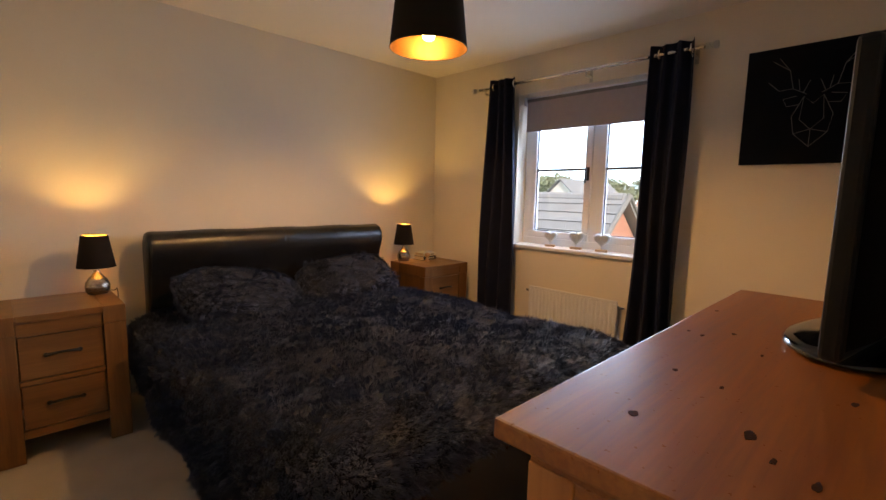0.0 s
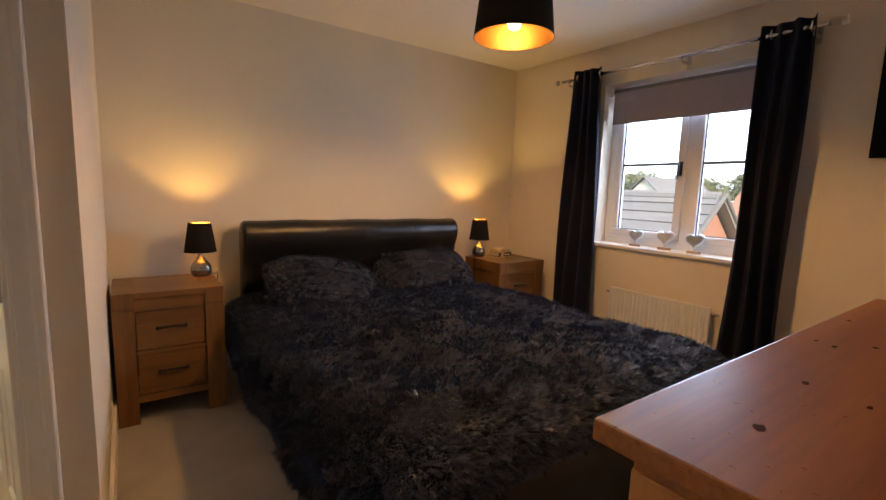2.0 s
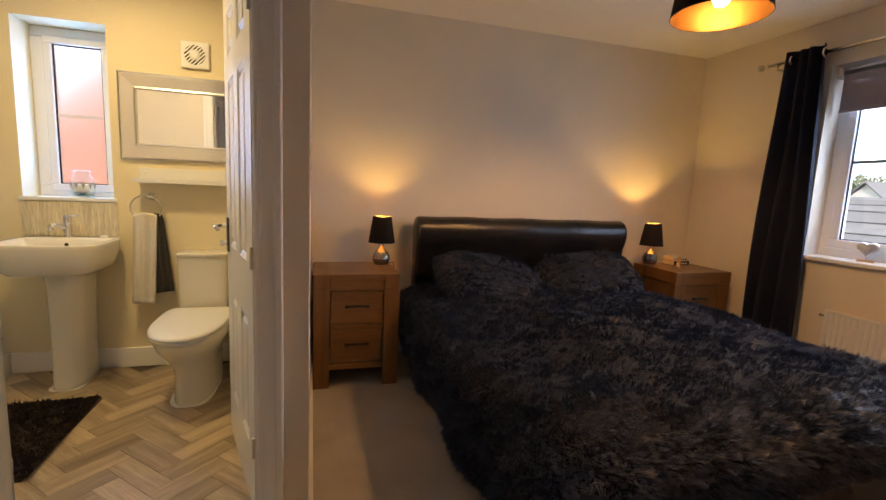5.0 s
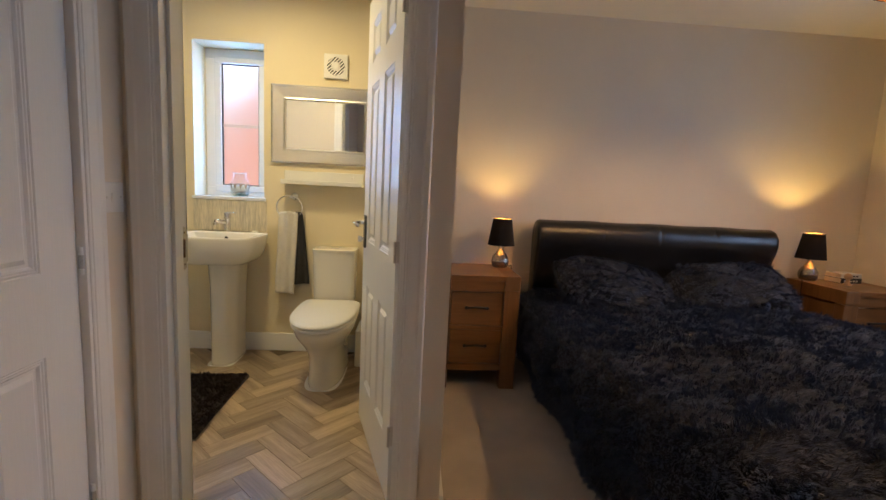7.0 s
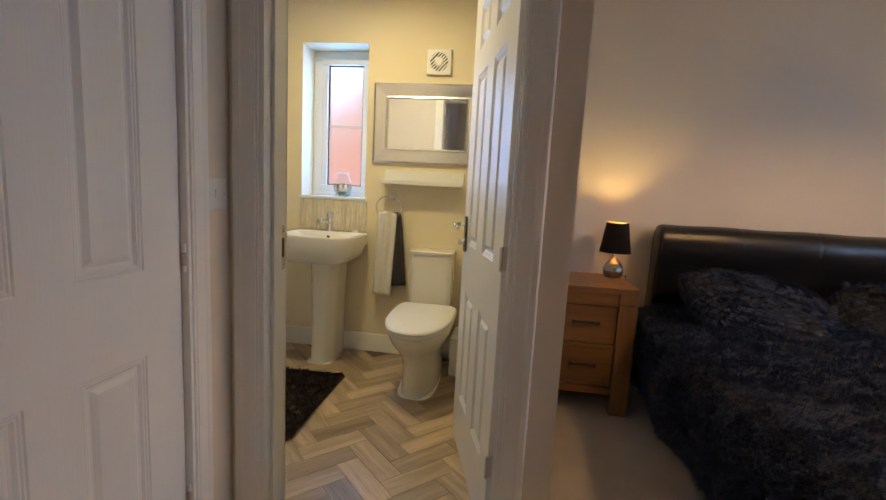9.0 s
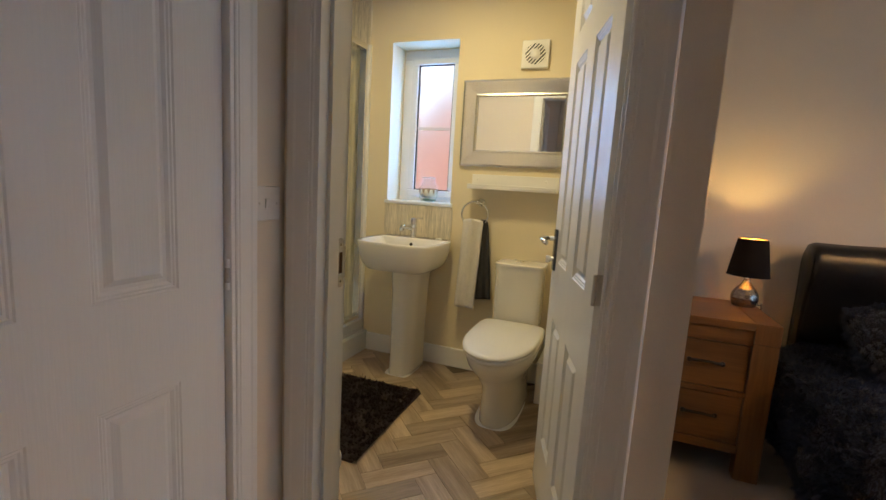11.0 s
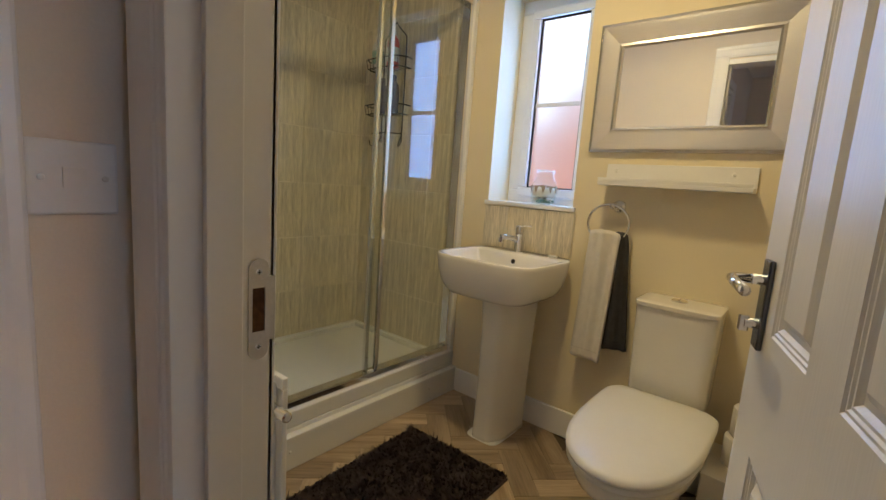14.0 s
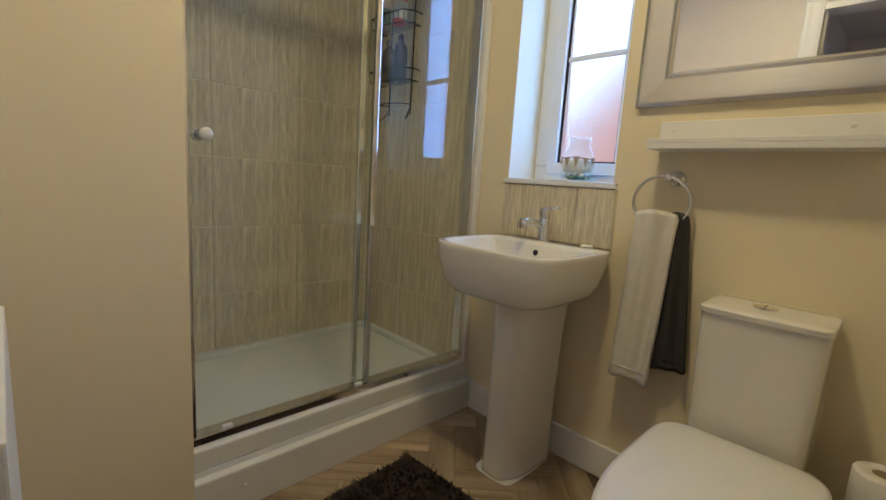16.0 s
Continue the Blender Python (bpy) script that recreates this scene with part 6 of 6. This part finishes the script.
sub("body", lathe([(0.14, 0.0), (0.14, -0.012), (0.125, -0.016)], 36), "white_plastic", cl)

# ---- shag rug ----
rug = empty("bath_mat", -0.80, 2.95, 0.0, "dark brown shaggy bath mat on the planks", "bath mat")
rw, rl_ = 0.25, 0.36
base_m = Matrix.Rotation(radians(2), 3, "Z")
grid = [[base_m @ Vector((-rw + 2 * rw * i / 30, -rl_ + 2 * rl_ * k / 44, 0.012 + 0.003 * noise.noise(Vector((i * 0.4, k * 0.4, 0))))) for i in range(31)] for k in range(45)]
furry("pile_base", "rug", rug, [r[::-1] for r in grid], 36000, 0.019, 21, -1.2, 0.0019, 2.0)
sub("backing", box(-rw + 0.005, -rl_ + 0.005, 0.0005, rw - 0.005, rl_ - 0.005, 0.010), "rug", rug)

# ---- outside ----
for nm, m in (("backdrop_east", pose(110, 30, 25, 90, 0, 90)), ("backdrop_north", pose(0, 70, 25, 90, 0, 0))):
    bm = bmesh.new()
    bmesh.ops.create_grid(bm, x_segments=1, y_segments=1, size=1.0)
    bmesh.ops.transform(bm, matrix=m @ Matrix.Diagonal((110, 32, 1, 1)), verts=bm.verts)
    tagged(part(nm, bm, "sky"), "pale overcast sky behind the houses", "sky", kind="structure")
ground = tagged(part("ground", box(-120, -120, -3.2, 160, 160, -3.0), "grass"), "grassy ground outside the house", "ground", kind="structure")


def house(name, x0, y0, x1, y1, eaves, ridge, along, wallmat, roofmat, label, tiles=False):
    h = empty(name, (x0 + x1) / 2, (y0 + y1) / 2, -3.0, label, "house")
    o = Vector((-(x0 + x1) / 2, -(y0 + y1) / 2, 3.0))
    def solid(pts):
        return [tuple(Vector(p) + o) for p in pts]
    sub("wall", box(x0 + o.x, y0 + o.y, 0, x1 + o.x, y1 + o.y, eaves + 3.0), wallmat, h)
    if along == "y":
        xm = (x0 + x1) / 2
        for y in (y0, y1 - 0.15):
            sub("gable", loft([solid([(x0, y, eaves), (x1, y, eaves), (xm, y, ridge - 0.1)]), solid([(x0, y + 0.15, eaves), (x1, y + 0.15, eaves), (xm, y + 0.15, ridge - 0.1)])]), wallmat, h)
        for s, xe in ((-1, x0 - 0.25), (1, x1 + 0.25)):
            sub("roof", loft([solid([(xe, y0 - 0.2, eaves - 0.15), (xe, y1 + 0.2, eaves - 0.15), (xm, y1 + 0.2, ridge), (xm, y0 - 0.2, ridge)]), solid([(xe, y0 - 0.2, eaves - 0.05), (xe, y1 + 0.2, eaves - 0.05), (xm, y1 + 0.2, ridge + 0.1), (xm, y0 - 0.2, ridge + 0.1)])]), roofmat, h)
    else:
        ym = (y0 + y1) / 2
        for x in (x0, x1 - 0.15):
            sub("gable", loft([solid([(x, y0, eaves), (x, y1, eaves), (x, ym, ridge - 0.1)]), solid([(x + 0.15, y0, eaves), (x + 0.15, y1, eaves), (x + 0.15, ym, ridge - 0.1)])]), wallmat, h)
        for ye in (y0 - 0.25, y1 + 0.25):
            sub("roof", loft([solid([(x0 - 0.2, ye, eaves - 0.15), (x1 + 0.2, ye, eaves - 0.15), (x1 + 0.2, ym, ridge), (x0 - 0.2, ym, ridge)]), solid([(x0 - 0.2, ye, eaves - 0.05), (x1 + 0.2, ye, eaves - 0.05), (x1 + 0.2, ym, ridge + 0.1), (x0 - 0.2, ym, ridge + 0.1)])]), roofmat, h)
    return h, o


gar, o = house("neighbour_house", 8.0, 4.8, 12.4, 11.5, -0.75, 1.22, "y", "brick", "slate", "brick outbuilding with a grey tiled pitched roof")
# tile courses on the slope that faces the window
slope = Vector((10.2 - 7.75, 0, 1.32 + 0.80))
for k in range(11):
    p = Vector((7.75, 0, -0.80)) + slope * (k / 11)
    q = Vector((7.75, 0, -0.80)) + slope * ((k + 1.1) / 11)
    up = Vector((-slope.z, 0, slope.x)).normalized()
    a = [(p.x, 4.62, p.z), (p.x, 11.7, p.z), (q.x, 11.7, q.z), (q.x, 4.62, q.z)]
    b = [(p.x + up.x * 0.045, 4.62, p.z + up.z * 0.045), (p.x + up.x * 0.045, 11.7, p.z + up.z * 0.045), (q.x + up.x * 0.012, 11.7, q.z + up.z * 0.012), (q.x + up.x * 0.012, 4.62, q.z + up.z * 0.012)]
    sub("tile_course", loft([[tuple(Vector(v) + o) for v in a], [tuple(Vector(v) + o) for v in b]]), "slate", gar)
for k in range(16):
    sub("ridge_tile", lathe([(0.13, 0.0), (0.13, 0.44), (0.12, 0.45)], 10, m=Matrix.Translation(Vector((10.2, 4.7 + k * 0.44, 1.28)) + o) @ Matrix.Rotation(radians(-90), 4, "X")), "slate", gar)
for s in (-1, 1):
    a, b = Vector((10.2, 4.60, 1.34)), Vector((10.2 + s * 2.5, 4.60, -0.78))
    sub("verge", tube([tuple(a + o), tuple(b + o)], 0.055, 8), "grey_strip", gar)
house("white_house", 33, 16.5, 41, 23.5, -0.6, 2.75, "x", "render", "slate_far", "white rendered house with a blue-grey roof far off")
house("brick_house", 22, 5.0, 30, 9.35, 0.4, 3.6, "y", "brick", "brick", "red brick house with a red roof behind the outbuilding")
house("side_house", -3.4, 7.2, 5.0, 13.0, 1.6, 4.7, "y", "brick", "slate_far", "red brick neighbouring gable outside the shower room")


def tree(x, y, h, seed):
    rnd = random.Random(seed)
    t = empty("tree", x, y, -3.0, "broad green tree on the far skyline", "tree", "skyline trees")
    trunk = tube([(0, 0, 0), (rnd.uniform(-.2, .2), 0, h * 0.4), (rnd.uniform(-.4, .4), rnd.uniform(-.3, .3), h * 0.75)], 0.22, 7)
    for k in range(6):
        a = rnd.uniform(0, 6.28)
        tube([(0, 0, h * (0.35 + 0.06 * k)), (h * 0.16 * math.cos(a), h * 0.16 * math.sin(a), h * (0.5 + 0.06 * k)), (h * 0.27 * math.cos(a), h * 0.27 * math.sin(a), h * (0.6 + 0.06 * k))], 0.07, 5, trunk)
    sub("trunk", trunk, "bark", t)
    rs = np.random.RandomState(seed)
    k = 2600
    d = rs.randn(k, 3)
    d /= np.linalg.norm(d, axis=1)[:, None]
    lump = np.array([1 + 0.45 * noise.noise(Vector((a * 2.2, b * 2.2, c * 2.2 + seed))) for a, b, c in d.tolist()])
    pos = d * (rs.rand(k) ** 0.4 * lump)[:, None] * np.array((h * 0.33, h * 0.33, h * 0.30)) + np.array((0, 0, h * 0.68))
    tip = pos + rs.randn(k, 3) * 0.22
    side = rs.randn(k, 3)
    me = blades(pos, tip, np.full(k, 0.16), side / np.linalg.norm(side, axis=1)[:, None])
    me.materials.append(M["leaf"])
    c = new("crown", me)
    c.parent = t
    return t


rnd = random.Random(9)
for k in range(16):
    tree(60 + rnd.uniform(-4, 6), 14 + k * 2.6 + rnd.uniform(-0.8, 0.8), rnd.uniform(6.4, 8.4), 30 + k)

# ---- shower wall tiles ----
tw, th = 0.40, 0.31
shared = {}


def tile_piece(parent, x0, y0, z0, x1, y1, z1):
    key = tuple(round(v, 4) for v in (x1 - x0, y1 - y0, z1 - z0))
    if key not in shared:
        shared[key] = mesh_of(box(0, 0, 0, *key, bevel=0.0012, seg=1), "tile")
        shared[key].materials.append(M["tile"])
    ob = new("tile", shared[key])
    ob.parent = parent
    ob.location = (x0, y0, z0)


tb = bpy.data.objects["wall_shower_back"]
zs = [0.186] + [0.452 + 0.311 * k for k in range(7)]
zs = [z for z in zs if z < ZC] + [ZC]
ys = [2.603, 2.93, 3.33, 3.73, 3.7735]
for z0, z1 in zip(zs, zs[1:]):
    for a, b in zip(ys, ys[1:]):
        tile_piece(tb, -2.059, a + 0.002, z0 + 0.002, -2.049, b - 0.002, z1 - 0.002)
for nm, yy, sgn in (("wall_shower_side", 3.7745, -1), ("wall_shower_near", 2.601, 1)):
    bed_ = tagged(part(nm, box(-2.0515, yy, 0.16, -1.232, yy + sgn * 0.0105, ZC), "grout"), "tiled side wall of the shower", "wall", kind="structure")
    xs = [-2.048, -1.88, -1.48, -1.234]
    for z0, z1 in zip(zs, zs[1:]):
        for a, b in zip(xs, xs[1:]):
            tile_piece(bed_, a + 0.0018, min(yy + sgn * 0.0035, yy + sgn * 0.0125), z0 + 0.0018, b - 0.0018, max(yy + sgn * 0.0035, yy + sgn * 0.0125), z1 - 0.0018)

# ---- herringbone planks ----
PWD, PLN = 0.098, 0.294
plank = mesh_of(box(-PLN / 2 + 0.0006, -PWD / 2 + 0.0006, -0.004, PLN / 2 - 0.0006, PWD / 2 - 0.0006, 0.0, bevel=0.0008, seg=1), "plank")
plank.materials.append(M["plank"])
rnd = random.Random(2)
turn45 = Matrix.Rotation(radians(45), 4, "Z")
spots = []
for i in range(-40, 41):
    for j in range(-9, 10):
        px, py = i * PWD, i * PWD + j * 2 * PLN
        for cx, cy, a in ((px + PLN / 2, py + PWD / 2, 0), (px + PWD / 2, py + PWD + PLN / 2, 90)):
            p = turn45 @ Vector((cx, cy, 0)) + Vector((-0.42, 2.9, 0))
            if -1.19 < p.x < 0.43 and 2.10 < p.y < 3.80:
                spots.append((p, a + 45 + (180 if rnd.random() < 0.5 else 0)))
for p, a in spots:
    ob = new("plank", plank)
    ob.parent = floor_bath
    ob.matrix_basis = Matrix.Translation(p) @ Matrix.Rotation(radians(a), 4, "Z")
